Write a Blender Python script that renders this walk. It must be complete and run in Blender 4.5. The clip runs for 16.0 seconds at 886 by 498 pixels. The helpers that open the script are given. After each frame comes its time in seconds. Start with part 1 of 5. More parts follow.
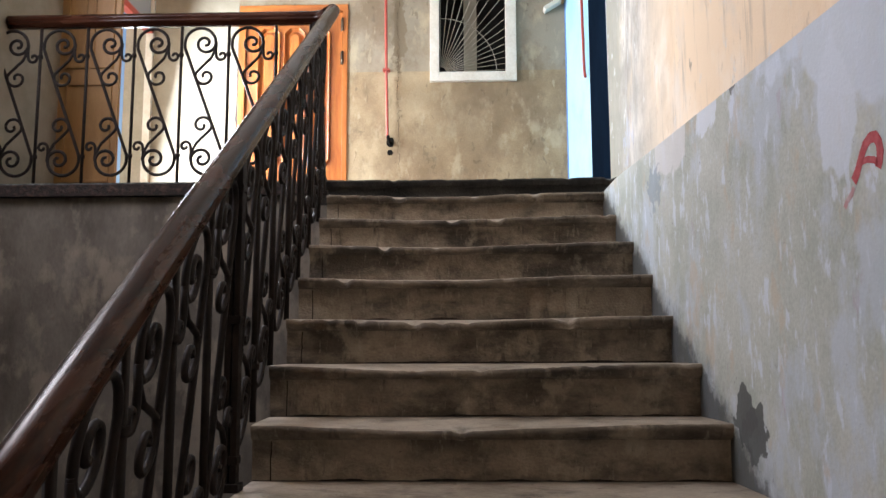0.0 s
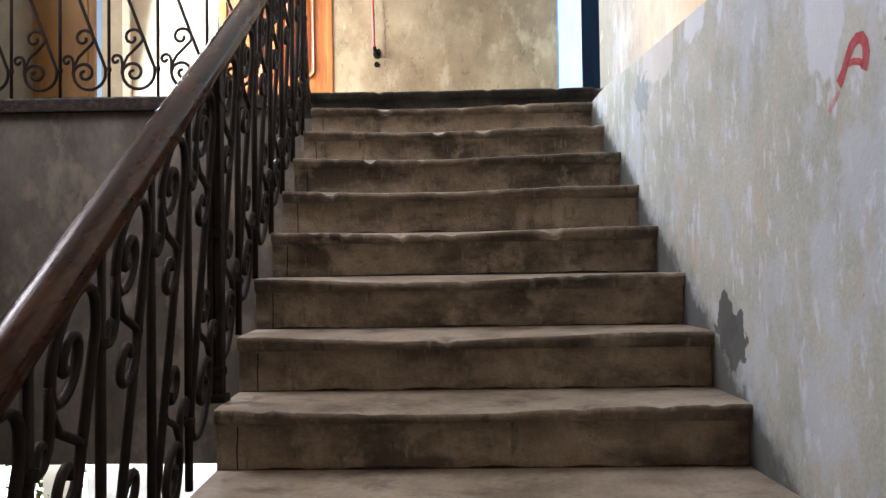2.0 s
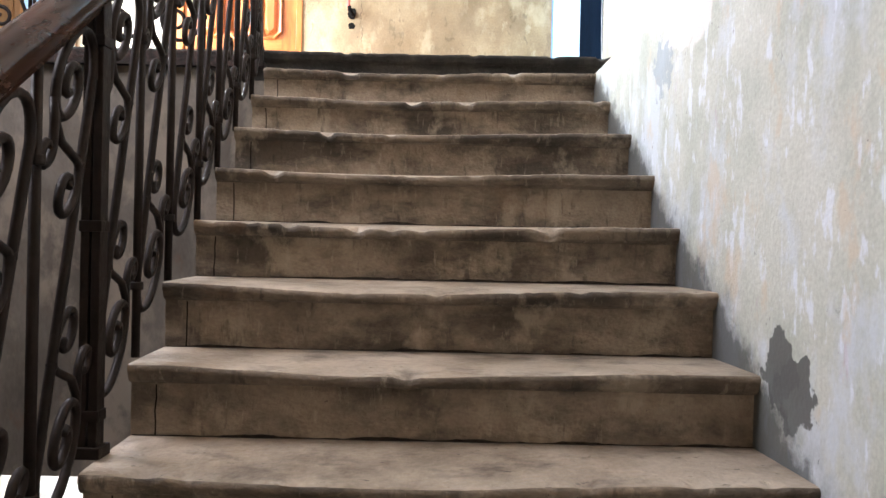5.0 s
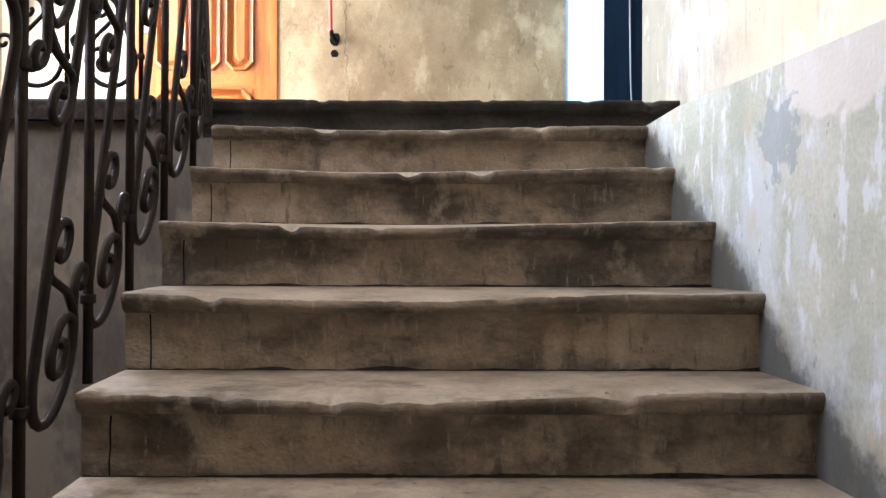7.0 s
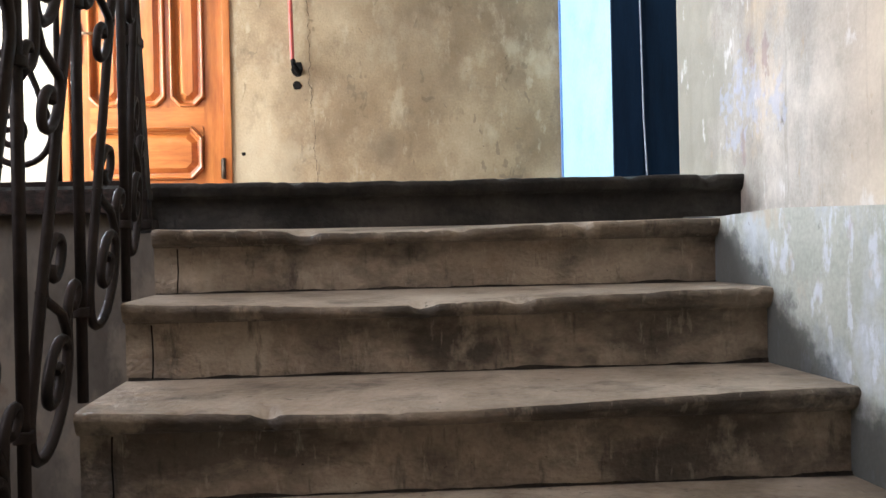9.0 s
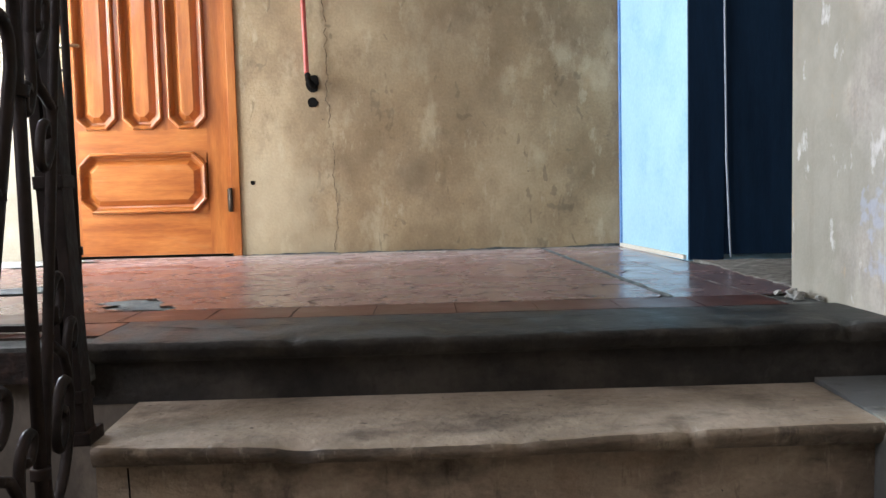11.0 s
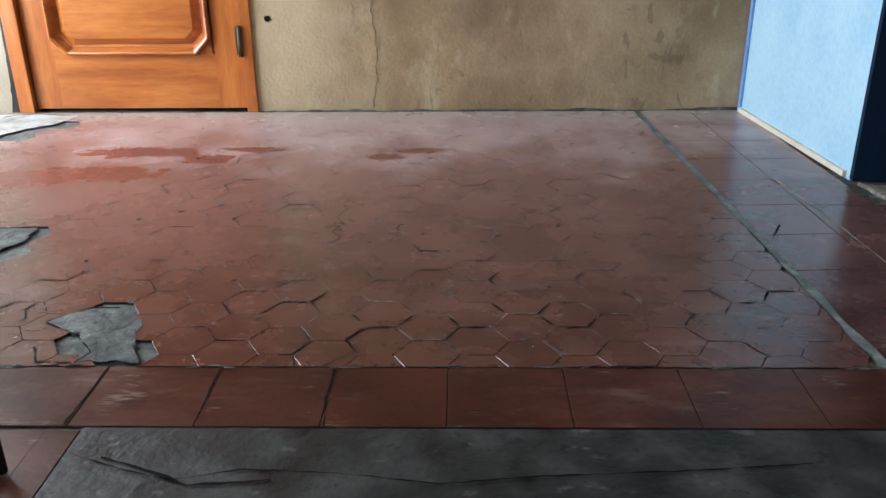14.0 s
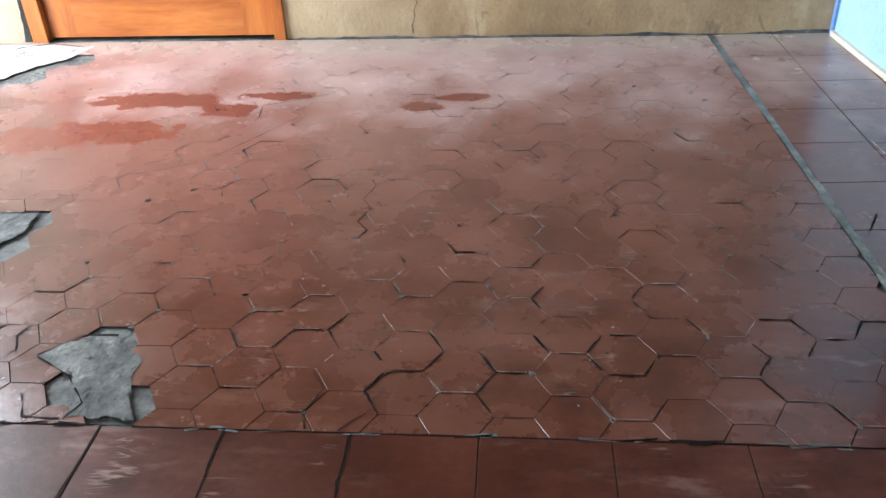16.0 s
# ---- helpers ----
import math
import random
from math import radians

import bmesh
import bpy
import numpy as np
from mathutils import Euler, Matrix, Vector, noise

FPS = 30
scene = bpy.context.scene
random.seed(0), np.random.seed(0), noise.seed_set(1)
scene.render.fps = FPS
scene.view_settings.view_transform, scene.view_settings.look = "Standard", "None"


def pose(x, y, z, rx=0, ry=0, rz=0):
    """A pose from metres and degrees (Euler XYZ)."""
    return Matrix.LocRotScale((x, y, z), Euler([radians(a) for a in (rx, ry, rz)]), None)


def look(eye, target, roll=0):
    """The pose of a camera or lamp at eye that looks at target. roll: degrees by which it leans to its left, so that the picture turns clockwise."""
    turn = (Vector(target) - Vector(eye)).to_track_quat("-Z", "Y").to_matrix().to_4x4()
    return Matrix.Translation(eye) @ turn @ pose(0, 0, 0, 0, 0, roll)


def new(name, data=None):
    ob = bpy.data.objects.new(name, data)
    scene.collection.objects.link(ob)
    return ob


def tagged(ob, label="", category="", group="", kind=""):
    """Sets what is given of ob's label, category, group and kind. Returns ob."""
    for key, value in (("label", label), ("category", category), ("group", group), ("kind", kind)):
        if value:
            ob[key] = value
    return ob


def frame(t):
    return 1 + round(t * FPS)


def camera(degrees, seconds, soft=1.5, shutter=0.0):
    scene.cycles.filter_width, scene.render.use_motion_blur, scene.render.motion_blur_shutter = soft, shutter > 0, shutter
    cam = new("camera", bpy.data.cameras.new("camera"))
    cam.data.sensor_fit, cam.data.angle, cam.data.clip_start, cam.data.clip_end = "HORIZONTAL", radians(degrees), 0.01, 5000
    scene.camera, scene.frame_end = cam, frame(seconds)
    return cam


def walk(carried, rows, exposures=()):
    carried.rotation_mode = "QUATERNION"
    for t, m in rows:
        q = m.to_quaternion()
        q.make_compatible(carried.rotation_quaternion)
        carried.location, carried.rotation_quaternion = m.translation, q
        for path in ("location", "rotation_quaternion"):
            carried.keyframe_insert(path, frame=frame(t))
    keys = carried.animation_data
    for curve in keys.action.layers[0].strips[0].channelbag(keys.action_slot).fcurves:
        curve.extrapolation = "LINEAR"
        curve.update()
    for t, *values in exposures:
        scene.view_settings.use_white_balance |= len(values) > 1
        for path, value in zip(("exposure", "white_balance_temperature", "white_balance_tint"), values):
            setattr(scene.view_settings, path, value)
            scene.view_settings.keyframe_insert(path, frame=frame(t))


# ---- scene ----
cam = camera(55.4, 16.0)

PATH = [
    (0, (0.079, -4.733, -1.024), (0.019, -2.75, -0.772), -0.2),
    (0.5, (0.093, -4.724, -1.032), (0.04, -2.736, -0.817), -0.3),
    (1, (0.102, -4.713, -1.037), (0.056, -2.719, -0.88), -0.4),
    (1.5, (0.094, -4.729, -1.033), (0.046, -2.732, -0.929), -0.4),
    (2, (0.11, -4.715, -1.037), (0.064, -2.716, -0.984), -0.8),
    (2.5, (0.115, -4.698, -1.036), (0.081, -2.699, -1.025), -0.8),
    (3, (0.116, -4.68, -1.041), (0.094, -2.68, -1.051), -0.4),
    (5.5, (0.141, -3.801, -0.887), (0.144, -1.801, -0.891), 1.4),
    (6, (0.158, -3.535, -0.809), (0.09, -1.537, -0.786), -0.5),
    (6.5, (0.083, -3.32, -0.693), (0.031, -1.321, -0.678), -0.8),
    (7, (0.084, -3.151, -0.604), (0.1, -1.151, -0.587), 0.2),
    (7.5, (0.112, -2.963, -0.47), (0.157, -0.964, -0.426), 1.5),
    (8, (0.045, -2.775, -0.388), (0.105, -0.777, -0.333), 0.2),
    (10.5, (-0.096, -2.030, 0.160), (0.047, -0.039, 0.034), -1.35),
    (11, (-0.051, -1.825, 0.302), (-0.01, 0.169, 0.159), -1.4),
    (11.5, (-0.054, -1.651, 0.367), (-0.132, 0.34, 0.189), -1.9),
    (12, (-0.038, -1.495, 0.521), (-0.084, 0.495, 0.327), -2.8),
    (12.5, (0.019, -1.284, 0.629), (-0.026, 0.704, 0.415), -0.7),
    (13, (0.014, -1.138, 0.706), (-0.172, 0.831, 0.411), 0.0),
    (13.5, (-0.095, -0.969, 0.765), (-0.257, 0.953, 0.236), -1.3),
    (14, (-0.167, -0.874, 0.811), (-0.207, 0.966, 0.028), -0.5),
    (14.5, (-0.192, -0.773, 0.845), (-0.208, 1.052, 0.028), 0.5),
    (15, (-0.148, -0.618, 0.93), (-0.203, 1.153, 0.001), 0.3),
    (15.5, (-0.121, -0.539, 0.988), (-0.248, 1.154, -0.069), -0.9),
    (16, (-0.131, -0.497, 0.984), (-0.305, 1.182, -0.089), -2.6),
]
EXPOSURES = [(0, 0.38), (1.0, 0.36), (1.5, 0.4), (2.5, 0.78), (3.2, 0.78), (5.5, 1.35), (6, 1.02), (7, 0.82), (8, 0.44), (10.5, -0.05), (11.5, -0.42), (12.5, -0.58), (13.0, -0.70), (13.5, -0.88), (14.0, -0.55), (14.5, -0.1), (15, -0.05), (16, 0.05)]
walk(cam, [(t, look(eye, target, roll)) for t, eye, target, roll in PATH], EXPOSURES)

# ---- world and light ----
world = bpy.data.worlds.new("world")
scene.world = world
world.use_nodes = True
wn = world.node_tree
sky = wn.nodes.new("ShaderNodeTexSky")
sky.sky_type = "NISHITA"
sky.sun_disc = False
sky.sun_elevation = radians(38)
sky.sun_rotation = radians(250)
wn.links.new(sky.outputs["Color"], wn.nodes["Background"].inputs["Color"])
wn.nodes["Background"].inputs["Strength"].default_value = 0.12


def area(name, place, target, w, h, power, color):
    data = bpy.data.lights.new(name, "AREA")
    data.shape = "RECTANGLE"
    data.size, data.size_y, data.energy, data.color = w, h, power, color
    ob = new(name, data)
    ob.matrix_world = look(place, target)
    return ob


# daylight in the balcony opening; added fill lamps in an unseen stairwell window and outside the lower opening
area("balcony_daylight", (-2.80, 1.62, 1.05), (1.0, 0.9, 0.35), 1.35, 1.8, 215, (0.80, 0.89, 1.0))
area("stairwell_fill", (-3.27, -1.8, 2.15), (0.9, -1.8, -0.2), 1.8, 1.5, 112, (0.97, 0.92, 1.0))
# Lamp under the lintel, added to brighten the garden wall outside
area("lower_wall_fill", (-2.6, 2.72, -2.2), (-2.6, 3.5, -3.0), 2.2, 0.3, 38, (0.97, 0.98, 1.0))

# ---- materials ----


def material(name, cols, scale=6.0, rough=0.8, bump=0.15, metal=0.0, stretch=(1, 1, 1), fine=60.0, spread=(0.35, 0.65), rand=0.0,
             gloss=None, coat=0.0, local=False):
    m = bpy.data.materials.new(name)
    m.use_nodes = True
    nt = m.node_tree
    n, l = nt.nodes, nt.links
    b = n["Principled BSDF"]
    if local:
        src = n.new("ShaderNodeTexCoord").outputs["Object"]
    else:
        src = n.new("ShaderNodeNewGeometry").outputs["Position"]
    mp = n.new("ShaderNodeMapping")
    mp.inputs["Scale"].default_value = stretch
    l.new(src, mp.inputs["Vector"])
    big = n.new("ShaderNodeTexNoise")
    big.inputs["Scale"].default_value = scale
    big.inputs["Detail"].default_value = 8
    big.inputs["Roughness"].default_value = 0.62
    l.new(mp.outputs["Vector"], big.inputs["Vector"])
    ramp = n.new("ShaderNodeValToRGB")
    ramp.color_ramp.elements[0].position = spread[0]
    ramp.color_ramp.elements[1].position = spread[1]
    ramp.color_ramp.elements[0].color = (*cols[0], 1)
    ramp.color_ramp.elements[1].color = (*cols[-1], 1)
    for k, c in enumerate(cols[1:-1], 1):
        e = ramp.color_ramp.elements.new(spread[0] + (spread[1] - spread[0]) * k / (len(cols) - 1))
        e.color = (*c, 1)
    l.new(big.outputs["Fac"], ramp.inputs["Fac"])
    small = n.new("ShaderNodeTexNoise")
    small.inputs["Scale"].default_value = fine
    small.inputs["Detail"].default_value = 6
    l.new(mp.outputs["Vector"], small.inputs["Vector"])
    grain = n.new("ShaderNodeMix")
    grain.data_type = "RGBA"
    grain.blend_type = "OVERLAY"
    grain.inputs["Factor"].default_value = 0.24
    l.new(ramp.outputs["Color"], grain.inputs["A"])
    l.new(small.outputs["Fac"], grain.inputs["B"])
    col = grain.outputs["Result"]
    if rand:
        info = n.new("ShaderNodeObjectInfo")
        hsv = n.new("ShaderNodeHueSaturation")
        rng = n.new("ShaderNodeMapRange")
        rng.inputs["To Min"].default_value = 1 - rand
        rng.inputs["To Max"].default_value = 1 + rand
        l.new(info.outputs["Random"], rng.inputs["Value"])
        l.new(rng.outputs["Result"], hsv.inputs["Value"])
        l.new(col, hsv.inputs["Color"])
        col = hsv.outputs["Color"]
    l.new(col, b.inputs["Base Color"])
    b.inputs["Metallic"].default_value = metal
    if gloss:
        r = n.new("ShaderNodeMapRange")
        r.inputs["From Min"].default_value, r.inputs["From Max"].default_value = 0.35, 0.65
        r.inputs["To Min"].default_value, r.inputs["To Max"].default_value = gloss
        l.new(big.outputs["Fac"], r.inputs["Value"])
        l.new(r.outputs["Result"], b.inputs["Roughness"])
    else:
        b.inputs["Roughness"].default_value = rough
    b.inputs["Coat Weight"].default_value = coat
    add = n.new("ShaderNodeMath")
    add.operation = "MULTIPLY_ADD"
    add.inputs[1].default_value = 2.0
    l.new(big.outputs["Fac"], add.inputs[0])
    l.new(small.outputs["Fac"], add.inputs[2])
    bp = n.new("ShaderNodeBump")
    bp.inputs["Strength"].default_value = min(1.0, bump * 3)
    bp.inputs["Distance"].default_value = 0.006
    l.new(add.outputs["Value"], bp.inputs["Height"])
    l.new(bp.outputs["Normal"], b.inputs["Normal"])
    return m


def overlay(m, color, field, lo, hi, amount=1.0):
    """Lays a second colour over m where field (a function of the node tree) runs from lo to hi."""
    nt = m.node_tree
    n, l = nt.nodes, nt.links
    b = n["Principled BSDF"]
    old = b.inputs["Base Color"].links[0].from_socket
    rng = n.new("ShaderNodeMapRange")
    rng.inputs["From Min"].default_value, rng.inputs["From Max"].default_value = lo, hi
    rng.inputs["To Max"].default_value = amount
    l.new(field(n, l), rng.inputs["Value"])
    mix = n.new("ShaderNodeMix")
    mix.data_type = "RGBA"
    l.new(rng.outputs["Result"], mix.inputs["Factor"])
    l.new(old, mix.inputs["A"])
    mix.inputs["B"].default_value = (*color, 1)
    l.new(mix.outputs["Result"], b.inputs["Base Color"])
    return m


def noise_field(scale, stretch=(1, 1, 1), seed=0.0, detail=6.0):
    def field(n, l):
        g = n.new("ShaderNodeNewGeometry")
        mp = n.new("ShaderNodeMapping")
        mp.inputs["Scale"].default_value = stretch
        mp.inputs["Location"].default_value = (seed, seed * 0.7, seed * 1.3)
        t = n.new("ShaderNodeTexNoise")
        t.inputs["Scale"].default_value = scale
        t.inputs["Detail"].default_value = detail
        t.inputs["Roughness"].default_value = 0.65
        l.new(g.outputs["Position"], mp.inputs["Vector"])
        l.new(mp.outputs["Vector"], t.inputs["Vector"])
        return t.outputs["Fac"]
    return field


def vein_field(scale, stretch=(1, 1, 1), seed=0.0, turn=0.0):
    """1 along thin winding lines, falling to 0 beside them, broken up by a second noise."""
    def field(n, l):
        g = n.new("ShaderNodeNewGeometry")
        mp = n.new("ShaderNodeMapping")
        mp.inputs["Rotation"].default_value = (0, 0, turn)
        mp.inputs["Scale"].default_value = stretch
        mp.inputs["Location"].default_value = (seed, seed * 0.7, seed * 1.3)
        t = n.new("ShaderNodeTexNoise")
        t.inputs["Scale"].default_value = scale
        t.inputs["Detail"].default_value = 3
        gaps = n.new("ShaderNodeTexNoise")
        gaps.inputs["Scale"].default_value = 11
        gaps.inputs["Detail"].default_value = 3
        d = n.new("ShaderNodeMath")
        d.operation = "SUBTRACT"
        d.inputs[1].default_value = 0.5
        ab = n.new("ShaderNodeMath")
        ab.operation = "ABSOLUTE"
        k = n.new("ShaderNodeMath")
        k.operation = "MULTIPLY_ADD"
        k.inputs[1].default_value = -8.0
        l.new(g.outputs["Position"], mp.inputs["Vector"])
        l.new(mp.outputs["Vector"], t.inputs["Vector"])
        l.new(g.outputs["Position"], gaps.inputs["Vector"])
        l.new(t.outputs["Fac"], d.inputs[0])
        l.new(d.outputs["Value"], ab.inputs[0])
        l.new(ab.outputs["Value"], k.inputs[0])
        l.new(gaps.outputs["Fac"], k.inputs[2])
        return k.outputs["Value"]
    return field


def blot_field(centre, size, rough=0.5, scale=9.0):
    """1 in the middle of an uneven blot, 0 at its rim."""
    def field(n, l):
        g = n.new("ShaderNodeNewGeometry")
        sub = n.new("ShaderNodeVectorMath")
        sub.operation = "SUBTRACT"
        sub.inputs[1].default_value = centre
        div = n.new("ShaderNodeVectorMath")
        div.operation = "DIVIDE"
        div.inputs[1].default_value = size
        ln = n.new("ShaderNodeVectorMath")
        ln.operation = "LENGTH"
        t = n.new("ShaderNodeTexNoise")
        t.inputs["Scale"].default_value = scale
        t.inputs["Detail"].default_value = 5
        ma = n.new("ShaderNodeMath")
        ma.operation = "MULTIPLY_ADD"
        ma.inputs[1].default_value = 2 * rough
        s2 = n.new("ShaderNodeMath")
        s2.operation = "SUBTRACT"
        s2.inputs[0].default_value = 1 + rough
        l.new(g.outputs["Position"], sub.inputs[0])
        l.new(sub.outputs["Vector"], div.inputs[0])
        l.new(div.outputs["Vector"], ln.inputs[0])
        l.new(g.outputs["Position"], t.inputs["Vector"])
        l.new(t.outputs["Fac"], ma.inputs[0])
        l.new(ln.outputs["Value"], ma.inputs[2])
        l.new(ma.outputs["Value"], s2.inputs[1])
        return s2.outputs["Value"]
    return field


def height_field(z, wobble=0.02):
    """Positive above the height z, with an uneven edge."""
    def field(n, l):
        g = n.new("ShaderNodeNewGeometry")
        sep = n.new("ShaderNodeSeparateXYZ")
        t = n.new("ShaderNodeTexNoise")
        t.inputs["Scale"].default_value = 8
        ma = n.new("ShaderNodeMath")
        ma.operation = "MULTIPLY_ADD"
        ma.inputs[1].default_value = wobble
        sb = n.new("ShaderNodeMath")
        sb.operation = "SUBTRACT"
        sb.inputs[1].default_value = z
        l.new(g.outputs["Position"], sep.inputs["Vector"])
        l.new(g.outputs["Position"], t.inputs["Vector"])
        l.new(t.outputs["Fac"], ma.inputs[0])
        l.new(sep.outputs["Z"], ma.inputs[2])
        l.new(ma.outputs["Value"], sb.inputs[0])
        return sb.outputs["Value"]
    return field


def axis_field(axis, at, sign):
    """Grows from 0 at a place along an axis, with an uneven edge."""
    def field(n, l):
        g = n.new("ShaderNodeNewGeometry")
        sep = n.new("ShaderNodeSeparateXYZ")
        t = n.new("ShaderNodeTexNoise")
        t.inputs["Scale"].default_value = 5
        t.inputs["Detail"].default_value = 6
        ma = n.new("ShaderNodeMath")
        ma.operation = "MULTIPLY_ADD"
        ma.inputs[1].default_value = sign
        ma.inputs[2].default_value = -sign * at
        ad = n.new("ShaderNodeMath")
        ad.operation = "MULTIPLY_ADD"
        ad.inputs[1].default_value = 0.5
        l.new(g.outputs["Position"], sep.inputs["Vector"])
        l.new(g.outputs["Position"], t.inputs["Vector"])
        l.new(sep.outputs[axis], ma.inputs[0])
        l.new(t.outputs["Fac"], ad.inputs[0])
        l.new(ma.outputs["Value"], ad.inputs[2])
        sb = n.new("ShaderNodeMath")
        sb.operation = "SUBTRACT"
        sb.inputs[1].default_value = 0.25
        l.new(ad.outputs["Value"], sb.inputs[0])
        return sb.outputs["Value"]
    return field


def plain(name, color, rough=0.6, metal=0.0):
    m = bpy.data.materials.new(name)
    m.use_nodes = True
    b = m.node_tree.nodes["Principled BSDF"]
    b.inputs["Base Color"].default_value = (*color, 1)
    b.inputs["Roughness"].default_value = rough
    b.inputs["Metallic"].default_value = metal
    return m


M_OCHRE = material("ochre_plaster", [(0.26, 0.178, 0.094), (0.36, 0.262, 0.150), (0.425, 0.320, 0.192)], 2.2, 0.9, 0.12, stretch=(1, 1, 0.9), fine=80)
overlay(M_OCHRE, (0.30, 0.265, 0.205), height_field(1.49, 0.01), 0.0, 0.006, 0.75)
overlay(M_OCHRE, (0.185, 0.126, 0.070), noise_field(1.5, (1.2, 1, 0.9), 3.0, 15), 0.46, 0.62, 0.75)
overlay(M_OCHRE, (0.50, 0.405, 0.26), noise_field(3.4, (1.3, 1, 0.8), 7.0, 14), 0.54, 0.66, 0.6)
overlay(M_OCHRE, (0.46, 0.375, 0.24), noise_field(34, (1.5, 1, 0.35), 55.0, 5), 0.62, 0.72, 0.3)
overlay(M_OCHRE, (0.12, 0.085, 0.05), noise_field(6, (1.5, 1, 0.8), 91.0, 12), 0.57, 0.70, 0.4)
overlay(M_OCHRE, (0.52, 0.43, 0.29), noise_field(9, (1.4, 1, 0.6), 97.0, 12), 0.60, 0.68, 0.45)
overlay(M_OCHRE, (0.075, 0.056, 0.04), noise_field(24, (1, 1, 0.9), 65.0, 6), 0.68, 0.72, 0.7)
overlay(M_OCHRE, (0.09, 0.07, 0.045), vein_field(3.2, (1.2, 1, 0.5), 23.0), 0.54, 0.60, 0.4)
overlay(M_OCHRE, (0.20, 0.150, 0.09), blot_field((-0.52, 2.5, 1.85), (0.07, 1, 0.42), 1.2, 15), 0.0, 0.2, 0.8)
overlay(M_OCHRE, (0.15, 0.105, 0.060), blot_field((0.02, 2.5, 0.95), (0.62, 1, 0.62), 1.1, 3), 0.0, 1.0, 0.45)
overlay(M_OCHRE, (0.15, 0.105, 0.060), blot_field((-0.12, 2.5, 0.38), (0.16, 1, 0.12), 1.0, 6), 0.0, 0.8, 0.5)
overlay(M_OCHRE, (0.46, 0.38, 0.25), blot_field((-0.80, 2.5, 0.15), (0.32, 1, 0.55), 1.0, 5), 0.0, 0.7, 0.55)
M_CREAM = material("cream_plaster", [(0.28, 0.255, 0.22), (0.36, 0.335, 0.295), (0.43, 0.41, 0.375)], 2.5, 0.9, 0.06, fine=100)
# Warmer and brighter down the flight: bounced light painted into the plaster
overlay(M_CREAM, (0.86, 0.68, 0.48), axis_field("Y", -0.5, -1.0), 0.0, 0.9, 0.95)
overlay(M_CREAM, (0.62, 0.57, 0.52), noise_field(2.4, (1, 1.2, 0.9), 74.0, 12), 0.52, 0.64, 0.4)
overlay(M_CREAM, (0.88, 0.80, 0.70), noise_field(1.6, (1, 1.2, 1.0), 174.0, 9), 0.50, 0.66, 0.55)
overlay(M_CREAM, (0.70, 0.49, 0.28), noise_field(1.9, (1, 1.1, 0.9), 274.0, 9), 0.53, 0.68, 0.5)
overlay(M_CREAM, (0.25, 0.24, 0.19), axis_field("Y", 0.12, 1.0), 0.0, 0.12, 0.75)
overlay(M_CREAM, (0.22, 0.20, 0.165), noise_field(7, (1, 3.0, 0.28), 35.0, 9), 0.56, 0.70, 0.45)
for place, size in (((-0.10, 0.20), (0.10, 0.09)), ((0.02, 0.27), (0.05, 0.10)), ((0.13, 0.22), (0.06, 0.05)), ((0.05, 0.10), (0.10, 0.04)), ((-0.30, 0.15), (0.07, 0.06))):
    overlay(M_CREAM, (0.38, 0.43, 0.58), blot_field((0.97, *place), (0.6, *size), 2.2, 30), 0.0, 0.6, 0.45)
for place, size in (((-0.08, 0.33), (0.035, 0.06)), ((-0.22, 0.30), (0.03, 0.06)), ((0.0, 0.06), (0.02, 0.07))):
    overlay(M_CREAM, (0.27, 0.19, 0.19), blot_field((0.97, *place), (0.6, *size), 1.9, 28), 0.0, 0.4, 0.6)
overlay(M_CREAM, (0.12, 0.10, 0.08), noise_field(13, (1, 1, 0.7), 15.0, 9), 0.66, 0.71, 0.7)
overlay(M_CREAM, (0.68, 0.67, 0.66), noise_field(8, (1, 1.3, 0.7), 4.0, 10), 0.60, 0.66, 0.6)
overlay(M_CREAM, (0.40, 0.30, 0.19), noise_field(11, (1, 1.3, 0.7), 47.0, 10), 0.62, 0.69, 0.5)
M_GREY = material("grey_green_plaster", [(0.36, 0.385, 0.335), (0.44, 0.46, 0.41), (0.50, 0.515, 0.47)], 3.0, 0.85, 0.07, fine=90)
overlay(M_GREY, (0.31, 0.33, 0.29), noise_field(3.5, (1, 1, 0.5), 33.0, 8), 0.52, 0.66, 0.5)
overlay(M_GREY, (0.52, 0.58, 0.66), noise_field(3.6, (1, 1.1, 0.7), 2.0, 14), 0.48, 0.58, 0.65)
overlay(M_GREY, (0.62, 0.67, 0.75), noise_field(14, (1, 1.3, 0.55), 17.0, 9), 0.56, 0.62, 0.7)
overlay(M_GREY, (0.50, 0.42, 0.31), noise_field(5.5, (1, 1.2, 0.7), 27.0, 11), 0.57, 0.64, 0.6)
overlay(M_GREY, (0.40, 0.31, 0.36), noise_field(9, (1, 1.3, 0.6), 57.0, 9), 0.62, 0.70, 0.45)
overlay(M_GREY, (0.14, 0.14, 0.14), noise_field(30, (1, 1, 0.8), 41.0, 6), 0.68, 0.71, 0.7)
overlay(M_GREY, (0.16, 0.16, 0.15), noise_field(10, (1, 1, 0.8), 141.0, 12), 0.66, 0.69, 0.6)
overlay(M_GREY, (0.60, 0.66, 0.74), blot_field((0.92, -3.15, -0.22), (1.2, 0.66, 0.26), 0.7, 3.2), 0.0, 0.06, 0.8)
overlay(M_GREY, (0.62, 0.67, 0.74), blot_field((0.92, -2.83, -0.48), (1.2, 0.09, 0.20), 0.7, 7), 0.0, 0.1, 0.8)
